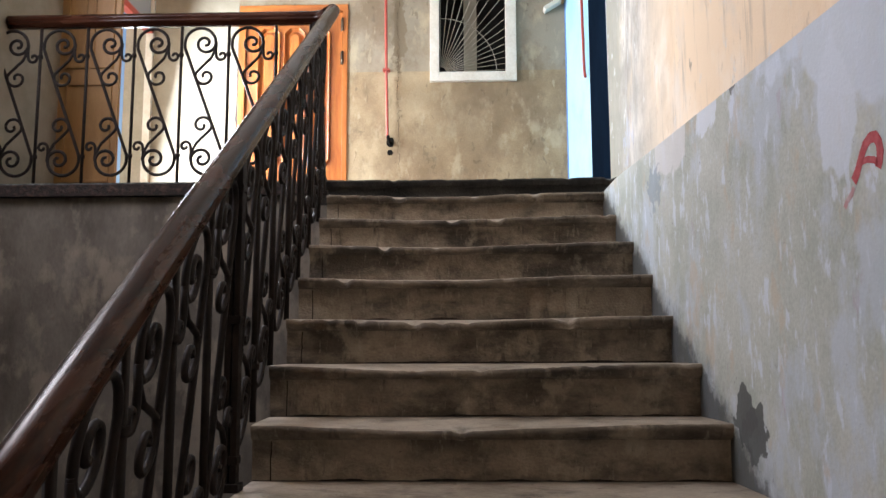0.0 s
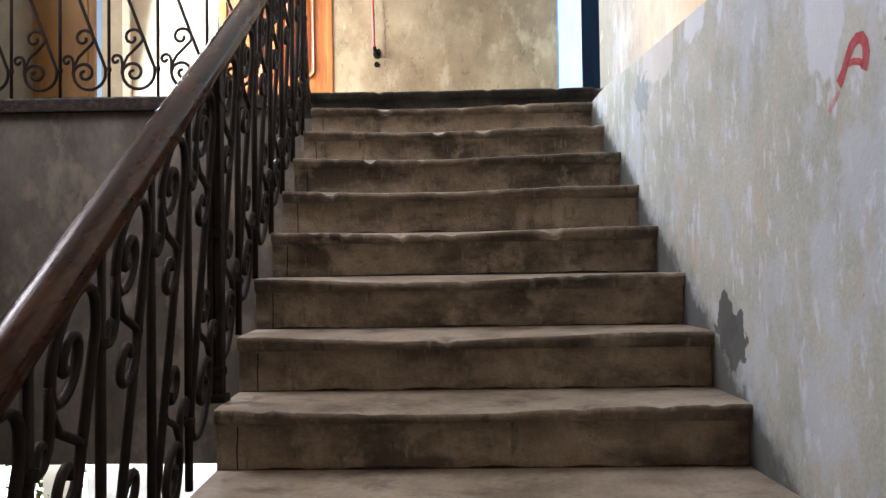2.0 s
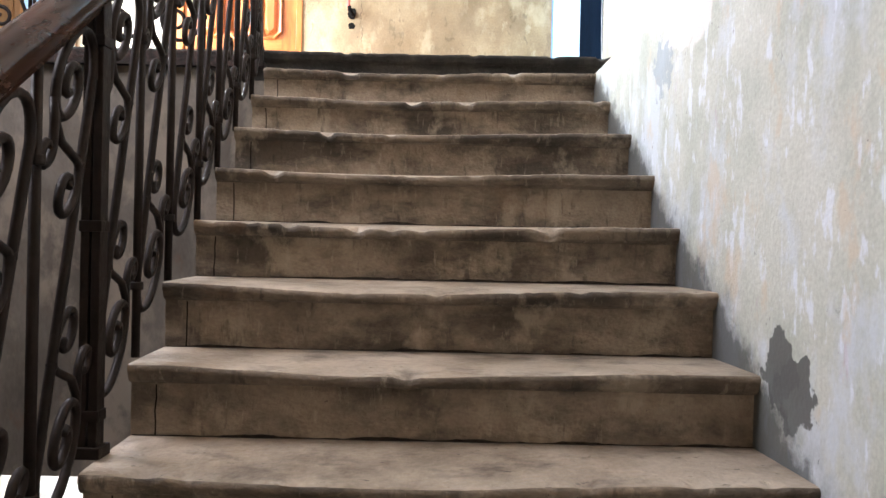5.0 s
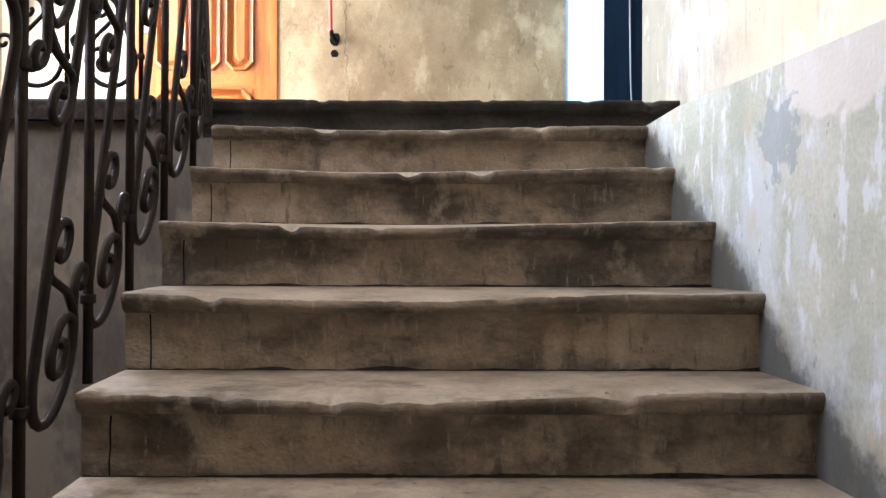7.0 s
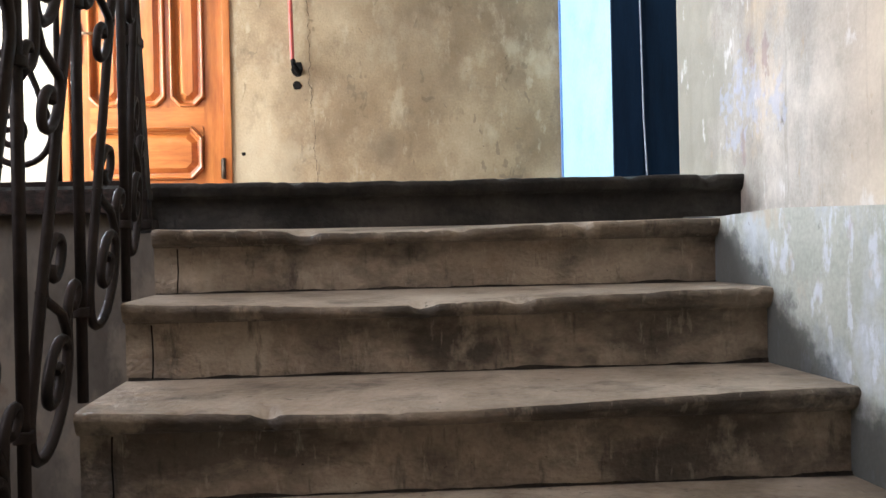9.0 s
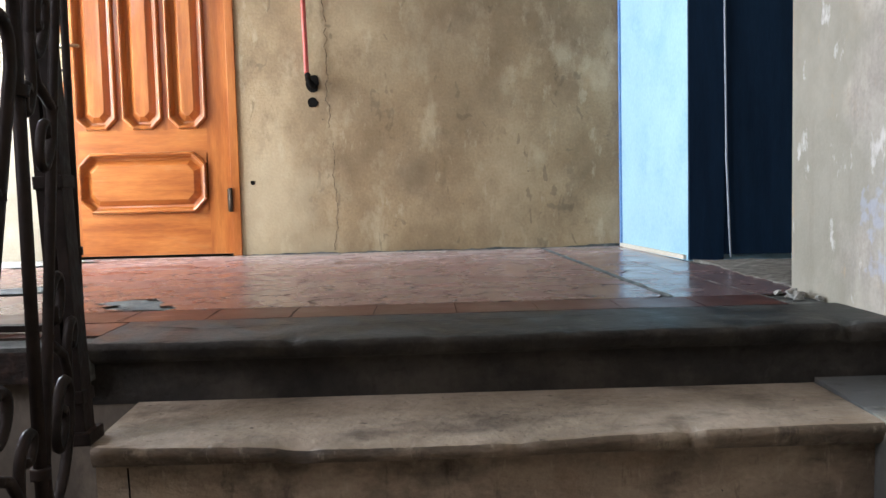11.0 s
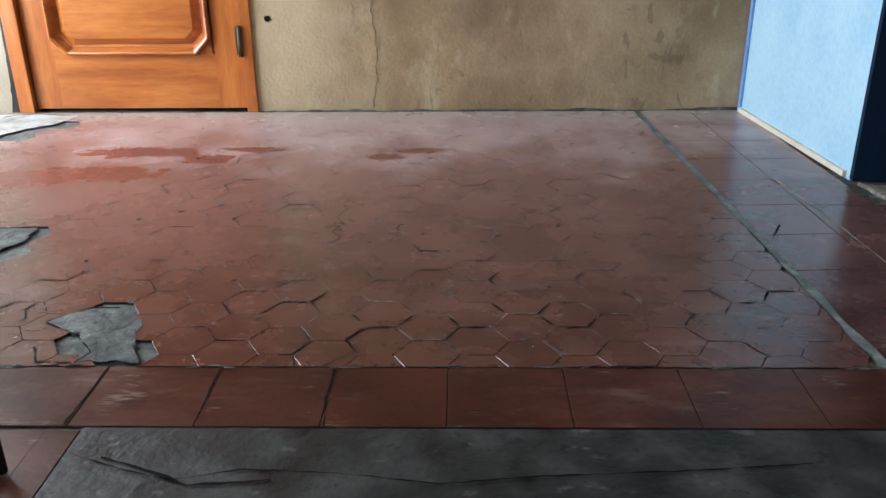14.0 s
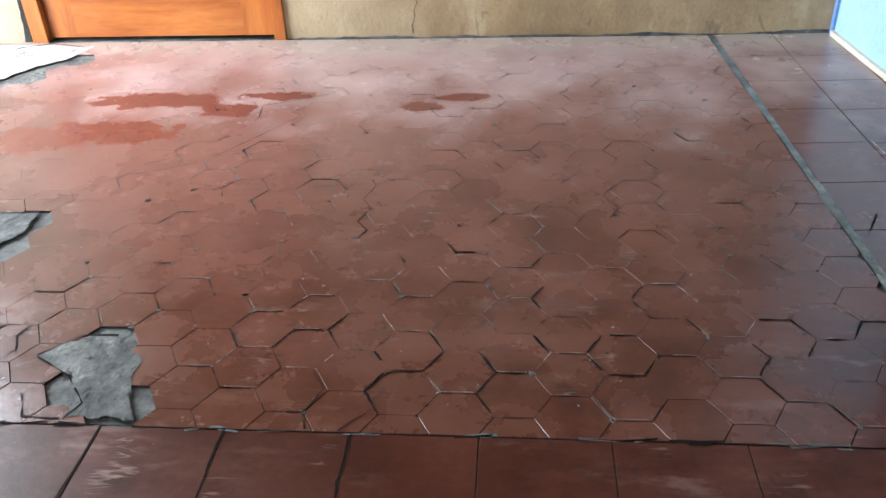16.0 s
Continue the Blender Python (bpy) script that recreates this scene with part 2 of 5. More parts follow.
overlay(M_GREY, (0.66, 0.64, 0.63), blot_field((0.85, -1.50, -0.20), (1.2, 0.22, 0.13), 0.8, 7), 0.0, 0.10, 0.7)
overlay(M_GREY, (0.66, 0.70, 0.76), blot_field((0.85, -1.93, -0.20), (1.2, 0.14, 0.09), 1.2, 14), 0.0, 0.1, 0.8)
overlay(M_GREY, (0.26, 0.30, 0.33), blot_field((0.85, -1.27, -0.33), (1.2, 0.10, 0.085), 1.2, 22), 0.0, 0.15, 0.75)
overlay(M_GREY, (0.11, 0.105, 0.10), blot_field((0.85, -2.18, -0.185), (1.2, 0.05, 0.035), 1.2, 26), 0.0, 0.2, 0.8)
overlay(M_GREY, (0.085, 0.088, 0.085), blot_field((0.90, -2.17, -1.20), (1.2, 0.085, 0.085), 0.7, 16), 0.0, 0.06, 0.95)
overlay(M_GREY, (0.085, 0.088, 0.085), blot_field((0.90, -2.24, -1.25), (1.2, 0.10, 0.09), 0.8, 16), 0.0, 0.06, 0.95)
def mould_shade_field(reach, seed):
    """1 in ragged mould spots and painted shade on the wall beside the steps, thinning out above the line of the
    nosings.
    """
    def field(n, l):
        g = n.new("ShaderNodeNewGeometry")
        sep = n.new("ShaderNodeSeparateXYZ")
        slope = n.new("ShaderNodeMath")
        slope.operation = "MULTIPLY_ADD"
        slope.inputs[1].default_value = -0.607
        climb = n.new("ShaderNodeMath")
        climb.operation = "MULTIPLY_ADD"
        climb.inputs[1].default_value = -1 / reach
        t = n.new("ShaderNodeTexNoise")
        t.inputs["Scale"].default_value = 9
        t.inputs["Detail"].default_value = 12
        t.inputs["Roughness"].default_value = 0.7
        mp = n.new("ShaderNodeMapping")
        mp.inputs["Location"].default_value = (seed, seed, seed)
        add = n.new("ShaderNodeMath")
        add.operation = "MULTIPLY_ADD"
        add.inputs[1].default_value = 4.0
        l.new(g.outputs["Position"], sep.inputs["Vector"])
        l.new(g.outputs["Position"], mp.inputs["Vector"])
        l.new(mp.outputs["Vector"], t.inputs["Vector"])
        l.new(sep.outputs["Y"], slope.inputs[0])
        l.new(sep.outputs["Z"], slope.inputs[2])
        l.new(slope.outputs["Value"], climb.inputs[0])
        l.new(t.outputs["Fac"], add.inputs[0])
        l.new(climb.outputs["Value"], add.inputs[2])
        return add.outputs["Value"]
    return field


# Dark band and black spots by the steps: mould, with shade painted in
overlay(M_GREY, (0.13, 0.145, 0.145), mould_shade_field(0.11, 3.0), 1.5, 2.7, 0.6)
overlay(M_GREY, (0.045, 0.05, 0.05), mould_shade_field(0.07, 13.0), 2.1, 2.7, 0.7)
# The stairwell's shade is put into this plaster's base colour
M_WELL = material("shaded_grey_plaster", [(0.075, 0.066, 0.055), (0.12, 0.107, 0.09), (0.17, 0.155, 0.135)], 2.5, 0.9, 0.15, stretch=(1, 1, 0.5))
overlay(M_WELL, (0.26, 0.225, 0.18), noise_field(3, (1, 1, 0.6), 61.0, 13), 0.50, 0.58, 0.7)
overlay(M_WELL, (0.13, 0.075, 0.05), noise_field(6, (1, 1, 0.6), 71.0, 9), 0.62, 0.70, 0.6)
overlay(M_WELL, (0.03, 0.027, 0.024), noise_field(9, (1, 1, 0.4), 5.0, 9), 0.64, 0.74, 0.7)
M_WHITE = material("limewashed_plaster", [(0.25, 0.215, 0.155), (0.36, 0.315, 0.24)], 3, 0.9, 0.06, fine=120)
M_CEIL = material("ceiling_plaster", [(0.42, 0.40, 0.36), (0.52, 0.50, 0.46)], 2, 0.9, 0.1)
# Treads lighter, risers and nosings darker: wear and grime plus painted light from above
M_STEP = material("grimy_shaded_stone", [(0.125, 0.102, 0.077), (0.25, 0.205, 0.155), (0.35, 0.292, 0.222)], 4.5, 0.85, 0.25, stretch=(1, 1, 1.3), fine=90)
M_NOSE = material("soiled_shaded_nosing_stone", [(0.070, 0.057, 0.043), (0.15, 0.122, 0.092), (0.25, 0.208, 0.158)], 5.5, 0.7, 0.25, stretch=(0.7, 1, 1.3), fine=90)
for m in (M_STEP, M_NOSE):
    overlay(m, (0.026, 0.022, 0.018), noise_field(2.6, (1.0, 1, 2.2), 6.0, 14), 0.48, 0.62, 0.75)
    overlay(m, (0.40, 0.345, 0.265), noise_field(5, (1.3, 1, 1.0), 12.0, 14), 0.55, 0.64, 0.6)
    overlay(m, (0.42, 0.375, 0.30), noise_field(26, (1.6, 1, 0.45), 3.0, 7), 0.60, 0.68, 0.4)
    overlay(m, (0.030, 0.025, 0.020), noise_field(13, (2.0, 1, 0.5), 44.0, 9), 0.58, 0.68, 0.6)
    overlay(m, (0.016, 0.013, 0.011), noise_field(40, (1, 1, 1), 144.0, 4), 0.70, 0.73, 0.8)
    overlay(m, (0.17, 0.105, 0.06), noise_field(3.2, (1, 1, 1.5), 84.0, 9), 0.60, 0.70, 0.45)
M_TREAD = material("trodden_lit_stone", [(0.235, 0.198, 0.152), (0.375, 0.322, 0.257), (0.48, 0.424, 0.348)], 4.5, 0.5, 0.3)
overlay(M_TREAD, (0.075, 0.062, 0.05), noise_field(6, (1, 1.4, 1), 21.0, 12), 0.53, 0.68, 0.75)
overlay(M_TREAD, (0.05, 0.042, 0.034), noise_field(30, (1, 1.6, 1), 51.0, 5), 0.64, 0.69, 0.8)
overlay(M_TREAD, (0.30, 0.20, 0.11), noise_field(3, (1, 1.6, 1), 31.0, 7), 0.60, 0.75, 0.5)
M_DIRT = material("packed_dirt", [(0.012, 0.010, 0.008), (0.045, 0.036, 0.026)], 30, 0.95, 0.3)
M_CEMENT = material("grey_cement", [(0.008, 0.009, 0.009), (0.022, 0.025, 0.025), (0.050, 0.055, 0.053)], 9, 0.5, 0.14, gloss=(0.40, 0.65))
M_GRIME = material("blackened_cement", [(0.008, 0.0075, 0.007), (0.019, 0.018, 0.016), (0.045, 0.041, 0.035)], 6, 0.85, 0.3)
M_MORTAR = material("mortar_bed", [(0.030, 0.034, 0.033), (0.072, 0.080, 0.078), (0.15, 0.16, 0.152)], 12, 0.9, 0.8)
M_TILE = material("red_cement_tile", [(0.049, 0.0142, 0.0078), (0.074, 0.0232, 0.0128), (0.099, 0.035, 0.021)], 5, 0.4, 0.02, rand=0.07, gloss=(0.18, 0.36))
M_TILE_DARK = material("dark_red_cement_tile", [(0.036, 0.011, 0.0105), (0.056, 0.018, 0.016), (0.080, 0.029, 0.026)], 5, 0.3, 0.02, rand=0.07, gloss=(0.14, 0.30))
# Darker border tile; dimmer light at the landing's front is in its colour too
M_TILE_BORDER = material("brown_red_border_tile", [(0.030, 0.0080, 0.0046), (0.048, 0.0125, 0.0070), (0.068, 0.020, 0.0115)], 5, 0.4, 0.03, rand=0.1, gloss=(0.30, 0.46))
for m in (M_TILE, M_TILE_DARK, M_TILE_BORDER):
    m.node_tree.nodes["Principled BSDF"].inputs["Sheen Weight"].default_value = 0.02 if m is M_TILE_BORDER else 0.085
    m.node_tree.nodes["Principled BSDF"].inputs["Specular IOR Level"].default_value = 0.18 if m is M_TILE_BORDER else 0.4
    m.node_tree.nodes["Principled BSDF"].inputs["Sheen Roughness"].default_value = 0.42
    m.node_tree.nodes["Principled BSDF"].inputs["Sheen Tint"].default_value = (0.84, 0.75, 0.79, 1)
    overlay(m, (0.15, 0.066, 0.050), noise_field(2.2, (1, 2.2, 1), 2.0, 9), 0.50, 0.72, 0.45)
    overlay(m, (0.20, 0.115, 0.090), noise_field(5, (1, 2.6, 1), 8.0, 9), 0.57, 0.80, 0.4)
    overlay(m, (0.028, 0.012, 0.010), noise_field(5, (1, 1.5, 1), 14.0, 12), 0.57, 0.70, 0.3)
    overlay(m, (0.03, 0.022, 0.02), noise_field(30, (1, 1.3, 1), 24.0, 6), 0.68, 0.74, 0.7)
    overlay(m, (0.34, 0.30, 0.27), noise_field(46, (1, 2.5, 1), 34.0, 5), 0.72, 0.76, 0.5)
    # Paler towards the door wall: dust, with the floor's grazing sheen painted in
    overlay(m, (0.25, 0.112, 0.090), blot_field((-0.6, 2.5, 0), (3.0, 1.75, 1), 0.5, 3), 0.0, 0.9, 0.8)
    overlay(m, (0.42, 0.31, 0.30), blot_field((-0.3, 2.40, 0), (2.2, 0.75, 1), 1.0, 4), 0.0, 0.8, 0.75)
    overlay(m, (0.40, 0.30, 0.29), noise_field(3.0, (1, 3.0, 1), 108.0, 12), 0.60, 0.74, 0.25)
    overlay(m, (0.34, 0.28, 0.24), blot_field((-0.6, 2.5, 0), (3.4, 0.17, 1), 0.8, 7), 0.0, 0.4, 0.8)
    overlay(m, (0.02, 0.012, 0.010), vein_field(7, (1, 1.2, 1), 3.0), 0.54, 0.61, 0.5)
    overlay(m, (0.34, 0.26, 0.23), vein_field(5, (1, 5, 1), 9.0, 0.5), 0.55, 0.66, 0.3)
    overlay(m, (0.34, 0.26, 0.23), vein_field(4, (1, 9, 1), 19.0, -0.4), 0.55, 0.66, 0.25)
    overlay(m, (0.018, 0.011, 0.010), noise_field(15, (1, 1.3, 1), 84.0, 8), 0.63, 0.68, 0.5)
    for place, size in (((-1.50, 1.64), (0.16, 0.075)), ((-1.28, 1.68), (0.15, 0.06)), ((-1.25, 1.92), (0.20, 0.05)), ((-1.02, 1.84), (0.09, 0.04)),
                        ((-0.86, 1.95), (0.08, 0.03)), ((-0.42, 1.86), (0.06, 0.03)), ((-0.30, 1.93), (0.09, 0.025))):
        overlay(m, (0.12, 0.020, 0.008), blot_field((*place, 0), (size[0] * 1.1, size[1] * 1.3, 1), 0.9, 17), 0.0, 0.05, 0.95)
M_GROUT = material("teal_grout", [(0.075, 0.095, 0.098), (0.13, 0.160, 0.163), (0.22, 0.255, 0.255)], 14, 0.85, 0.5)
overlay(M_MORTAR, (0.016, 0.017, 0.016), noise_field(26, (1, 1, 1), 77.0, 7), 0.58, 0.66, 0.85)
overlay(M_MORTAR, (0.24, 0.25, 0.24), noise_field(15, (1, 1, 1), 87.0, 8), 0.60, 0.68, 0.6)
overlay(M_CEMENT, (0.15, 0.155, 0.15), noise_field(12, (1, 1.5, 1), 67.0, 10), 0.60, 0.68, 0.5)
overlay(M_CEMENT, (0.008, 0.008, 0.008), noise_field(28, (1, 1, 1), 57.0, 6), 0.62, 0.67, 0.8)
M_WOOD = material("varnished_wood", [(0.28, 0.078, 0.015), (0.39, 0.12, 0.025), (0.47, 0.165, 0.038)], 3.0, 0.32, 0.04, stretch=(6, 6, 0.7), fine=30, coat=0.25)
M_WOOD_H = material("varnished_wood_rail", [(0.28, 0.078, 0.015), (0.39, 0.12, 0.025), (0.47, 0.165, 0.038)], 3.0, 0.32, 0.04, stretch=(0.7, 6, 6), fine=30, coat=0.25)
overlay(M_WOOD_H, (0.46, 0.22, 0.09), noise_field(9, (0.6, 1, 2), 2.0, 8), 0.58, 0.75, 0.4)
M_BROWN = material("brown_wood", [(0.30, 0.16, 0.05), (0.38, 0.21, 0.07)], 3, 0.5, 0.05, stretch=(5, 5, 0.6))
def rail_wood(name, along, across):
    """Dark polished wood with its grain along one axis."""
    def grain(k):
        return (1 / k if along == "x" else k, 1 / k if along == "y" else k, 1.2)
    m = material(name, [(0.014, 0.005, 0.003), (0.032, 0.0110, 0.006), (0.070, 0.024, 0.011)], 5, 0.3, 0.04, stretch=grain(across), gloss=(0.20, 0.32))
    overlay(m, (0.13, 0.050, 0.022), noise_field(22, grain(across * 0.8), 2.0, 8), 0.62, 0.70, 0.5)
    overlay(m, (0.006, 0.003, 0.002), noise_field(14, grain(across * 0.6), 12.0, 8), 0.55, 0.66, 0.6)
    return m


M_RAIL = rail_wood("dark_polished_wood", "y", 4.0)
M_RAIL_FLAT = rail_wood("dark_polished_landing_wood", "x", 4.0)
M_IRON = material("dark_painted_iron", [(0.010, 0.008, 0.007), (0.024, 0.018, 0.016)], 14, 0.5, 0.1, gloss=(0.42, 0.7))
for m, spec in ((M_IRON, 0.12), (M_RAIL, 0.16), (M_RAIL_FLAT, 0.16), (M_CEMENT, 0.28)):
    m.node_tree.nodes["Principled BSDF"].inputs["Specular IOR Level"].default_value = spec
M_LBLUE = material("light_blue_paint", [(0.30, 0.54, 0.71), (0.37, 0.61, 0.76), (0.40, 0.65, 0.78)], 2, 0.55, 0.02)
M_BLUE = material("blue_paint", [(0.12, 0.26, 0.55), (0.17, 0.33, 0.62)], 8, 0.6, 0.05)
M_NAVY = material("navy_paint", [(0.004, 0.015, 0.036), (0.007, 0.024, 0.056)], 4, 0.6, 0.05, stretch=(4, 4, 0.5))
M_RED = material("red_paint", [(0.36, 0.05, 0.035), (0.46, 0.075, 0.05)], 12, 0.45, 0.04)
M_GRAFFITI = material("red_marker", [(0.36, 0.035, 0.045), (0.47, 0.10, 0.11)], 40, 0.8, 0.05)
M_FRAME = material("off_white_paint", [(0.60, 0.55, 0.45), (0.70, 0.66, 0.57)], 6, 0.6, 0.06)
M_METAL = material("brushed_metal", [(0.28, 0.225, 0.15), (0.42, 0.35, 0.25)], 20, 0.32, 0.02, metal=1.0)
M_HINGE = material("steel_hinge", [(0.05, 0.035, 0.025), (0.12, 0.085, 0.055)], 20, 0.45, 0.04, metal=0.6)
M_NAVY.node_tree.nodes["Principled BSDF"].inputs["Specular IOR Level"].default_value = 0.12
M_DARK = plain("dark_interior", (0.012, 0.011, 0.010), 0.9)
M_PALE = plain("pale_cloth", (0.30, 0.27, 0.21), 0.9)
M_CORD = plain("white_cord", (0.36, 0.42, 0.50), 0.7)
M_SOOT = plain("black_hole_edge", (0.008, 0.007, 0.006), 0.95)
M_SOOT.node_tree.nodes["Principled BSDF"].inputs["Specular IOR Level"].default_value = 0.1
M_PALE_CEMENT = material("pale_cement", [(0.20, 0.20, 0.185), (0.33, 0.33, 0.31), (0.44, 0.44, 0.42)], 8, 0.9, 0.5)
M_OUT = bpy.data.materials.new("daylight_backdrop")
M_OUT.use_nodes = True
_b = M_OUT.node_tree.nodes["Principled BSDF"]
_b.inputs["Base Color"].default_value = (0.8, 0.82, 0.85, 1)
_b.inputs["Emission Color"].default_value = (1.0, 0.99, 0.97, 1)
_b.inputs["Emission Strength"].default_value = 2.5

# ---- building helpers ----


def box(bm, x0, x1, y0, y1, z0, z1, bevel=0.0):
    vs = [bm.verts.new((x, y, z)) for x in (x0, x1) for y in (y0, y1) for z in (z0, z1)]
    fs = [bm.faces.new([vs[i] for i in f]) for f in ((0, 1, 3, 2), (4, 6, 7, 5), (0, 4, 5, 1), (2, 3, 7, 6), (0, 2, 6, 4), (1, 5, 7, 3))]
    if bevel:
        es = list({e for f in fs for e in f.edges})
        bmesh.ops.bevel(bm, geom=es, offset=bevel, segments=2, profile=0.7, affect="EDGES")
    return bm


def prism(bm, outline, z0, z1):
    lo = [bm.verts.new((x, y, z0 if not callable(z0) else z0(x, y))) for x, y in outline]
    hi = [bm.verts.new((x, y, z1 if not callable(z1) else z1(x, y))) for x, y in outline]
    n = len(outline)
    for i in range(n):
        bm.faces.new((lo[i], lo[(i + 1) % n], hi[(i + 1) % n], hi[i]))
    bm.faces.new(hi)
    bm.faces.new(lo[::-1])
    return bm


def sweep(bm, pts, section, closed_ends=True, up=Vector((0, 0, 1))):
    """Sweeps a closed section of (side, up) offsets along a line of points."""
    pts = [Vector(p) for p in pts]
    rings = []
    for i, p in enumerate(pts):
        d = (pts[min(i + 1, len(pts) - 1)] - pts[max(i - 1, 0)]).normalized()
        side = d.cross(up)
        side = side.normalized() if side.length > 1e-4 else Vector((1, 0, 0))
        upv = side.cross(d).normalized()
        rings.append([bm.verts.new(p + side * a + upv * b) for a, b in section])
    n = len(section)
    for r0, r1 in zip(rings, rings[1:]):
        for k in range(n):
            f = bm.faces.new((r0[k], r0[(k + 1) % n], r1[(k + 1) % n], r1[k]))
            f.smooth = True
    if closed_ends:
        bm.faces.new(rings[0][::-1])
        bm.faces.new(rings[-1])
    return bm


def ring(r, n=8, rz=None):
    return [(r * math.cos(2 * math.pi * k / n), (rz or r) * math.sin(2 * math.pi * k / n)) for k in range(n)]


def mesh_of(name, bm, mat):
    bmesh.ops.recalc_face_normals(bm, faces=bm.faces)
    me = bpy.data.meshes.new(name)
    bm.to_mesh(me)
    bm.free()
    for m in (mat if isinstance(mat, (list, tuple)) else [mat]):
        me.materials.append(m)
    return me


def part(name, bm, mat, parent=None, label=""):
    ob = new(name, mesh_of(name, bm, mat))
    if parent:
        ob.parent = parent
    return tagged(ob, label)


def thing(name, bm, mat, label, category, kind="", group=""):
    ob = part(name, bm, mat)
    return tagged(ob, label, category, group, kind)


def empty(name, label, category, kind="", group="", at=(0, 0, 0)):
    ob = new(name)
    ob.location = at
    return tagged(ob, label, category, group, kind)


def B():
    return bmesh.new()


L = -0.015      # level of the landing
LOW = -2.49     # level of the lower landing
TOP = 3.05      # ceiling
EDGES = [(0.0, L), (-0.288, -0.155), (-0.573, -0.328), (-0.902, -0.508), (-1.203, -0.687), (-1.475, -0.873), (-1.798, -1.052), (-2.075, -1.232)]
while EDGES[-1][1] > LOW + 0.2:
    EDGES.append((EDGES[-1][0] - 0.295, EDGES[-1][1] - 0.179))
FOOT = EDGES[-1][0]


def skew(u, y):
    """The flight runs a little askew to the landing."""
    return u - 0.044 * y


# ---- structure: walls, floors, ceilings ----
DW = 2.5
bm = B()
box(bm, -1.97, -1.0, DW, DW + 0.25, 2.12, TOP)
box(bm, -1.0, -0.19, DW, DW + 0.25, L - 0.15, TOP)
box(bm, -0.19, 0.45, DW, DW + 0.25, L - 0.15, 1.455)
box(bm, -0.19, 0.45, DW, DW + 0.25, 2.55, TOP)
box(bm, 0.45, 0.957, DW, DW + 0.25, L - 0.15, TOP)
thing("wall_north_left", box(B(), -3.0, -1.972, DW, DW + 0.25, L - 0.15, TOP), M_WHITE, "cracked whitewashed wall beside the orange door", "wall", "structure")
thing("wall_north", bm, M_OCHRE, "stained ochre plaster wall with cracks and two-tone paint", "wall", "structure")
bm = B()
prism(bm, [(0.957, DW - 0.002), (1.03, 1.62), (1.6, 1.62), (1.6, 2.75), (0.957, 2.75)], L - 0.15, TOP)
thing("wall_blue_return", bm, M_LBLUE, "light blue painted return wall beside the door", "wall", "structure")
bm = B()
prism(bm, [(0.950, DW - 0.004), (0.950, DW - 0.03), (0.958, DW - 0.03), (0.9605, DW - 0.004)], L, TOP)
thing("trim", bm, M_BLUE, "narrow mid-blue painted strip in the corner", "trim", "structure")
bm = B()
prism(bm, [(0.945, 2.47), (1.016, 1.64), (1.030, 1.64), (0.9595, 2.47)], L, L + 0.018)
thing("baseboard", bm, M_FRAME, "thin cream paint line at the foot of the blue wall", "baseboard", "structure")
# splayed wall between landing and flight, and the upper stair wall
UP = [(1.62, 1.555), (1.62, 0.575), (0.992, 0.545), (0.984, 0.533), (0.983, 0.515), (0.994, 0.42), (1.002, 0.26), (1.004, 0.09), (0.996, 0.0), (0.968, -0.22),
      (0.945, -0.5), (0.945, -1.5), (0.965, -2.5), (1.02, -4.0), (1.11, -6.2)]
bm = B()
prism(bm, UP + [(1.7, -6.2), (1.7, 1.555)], LOW - 0.2, TOP)
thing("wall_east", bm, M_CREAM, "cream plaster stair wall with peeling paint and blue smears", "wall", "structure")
LO = [(0.790, 0.030), (0.805, -0.285), (0.817, -0.60), (0.843, -1.1), (0.889, -2.08), (0.955, -3.6), (1.05, -6.15)]


def dado_top(x, y):
    """The dado's top slopes down towards the foot of the flight and dips to the tread at its upper end."""
    return -0.125 + 0.0355 * y - 0.018 * max(0.0, min(1.0, (y + 0.60) / 0.30))


bm = B()
prism(bm, [(p[0], p[1]) for p in LO] + [(1.2, -6.15), (1.2, 0.030)], LOW - 0.2, dado_top)
bmesh.ops.bevel(bm, geom=[e for e in bm.edges if all(abs(v.co.z - dado_top(0, v.co.y)) < 1e-4 and v.co.x < 1.15 for v in e.verts)], offset=0.026, segments=4, affect="EDGES")
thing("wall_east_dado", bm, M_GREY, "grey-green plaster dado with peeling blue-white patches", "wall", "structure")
# landing front above the stairwell
bm = B()
box(bm, -2.95, -0.60, 0.040, 0.2, -2.1, -0.10)
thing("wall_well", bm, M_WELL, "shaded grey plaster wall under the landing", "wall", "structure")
bm = B()
box(bm, -2.95, -0.80, 0.0, 0.035, -0.10, -0.030, 0.006)
thing("landing_edge", bm, material("broken_slab_edge", [(0.006, 0.005, 0.004), (0.018, 0.010, 0.008), (0.055, 0.030, 0.022)], 26, 0.85, 0.5), "broken reddish slab edge under the railing", "slab edge", "structure")
# west wall with the balcony opening, and the stairwell wall with an added, unseen window
bm = B()
for y0, y1, z0, z1 in ((0.2, 0.85, L - 0.2, TOP), (2.497, 2.75, L - 0.2, TOP), (0.85, 2.497, 2.25, TOP), (0.0, 0.2, -5.0, TOP)):
    box(bm, -2.97, -2.75, y0, y1, z0, z1)
box(bm, -3.2, -2.97, 0.0, 0.2, -5.0, TOP)
thing("wall_west_landing", bm, M_WHITE, "whitewashed wall with a balcony opening", "wall", "structure")
bm = B()
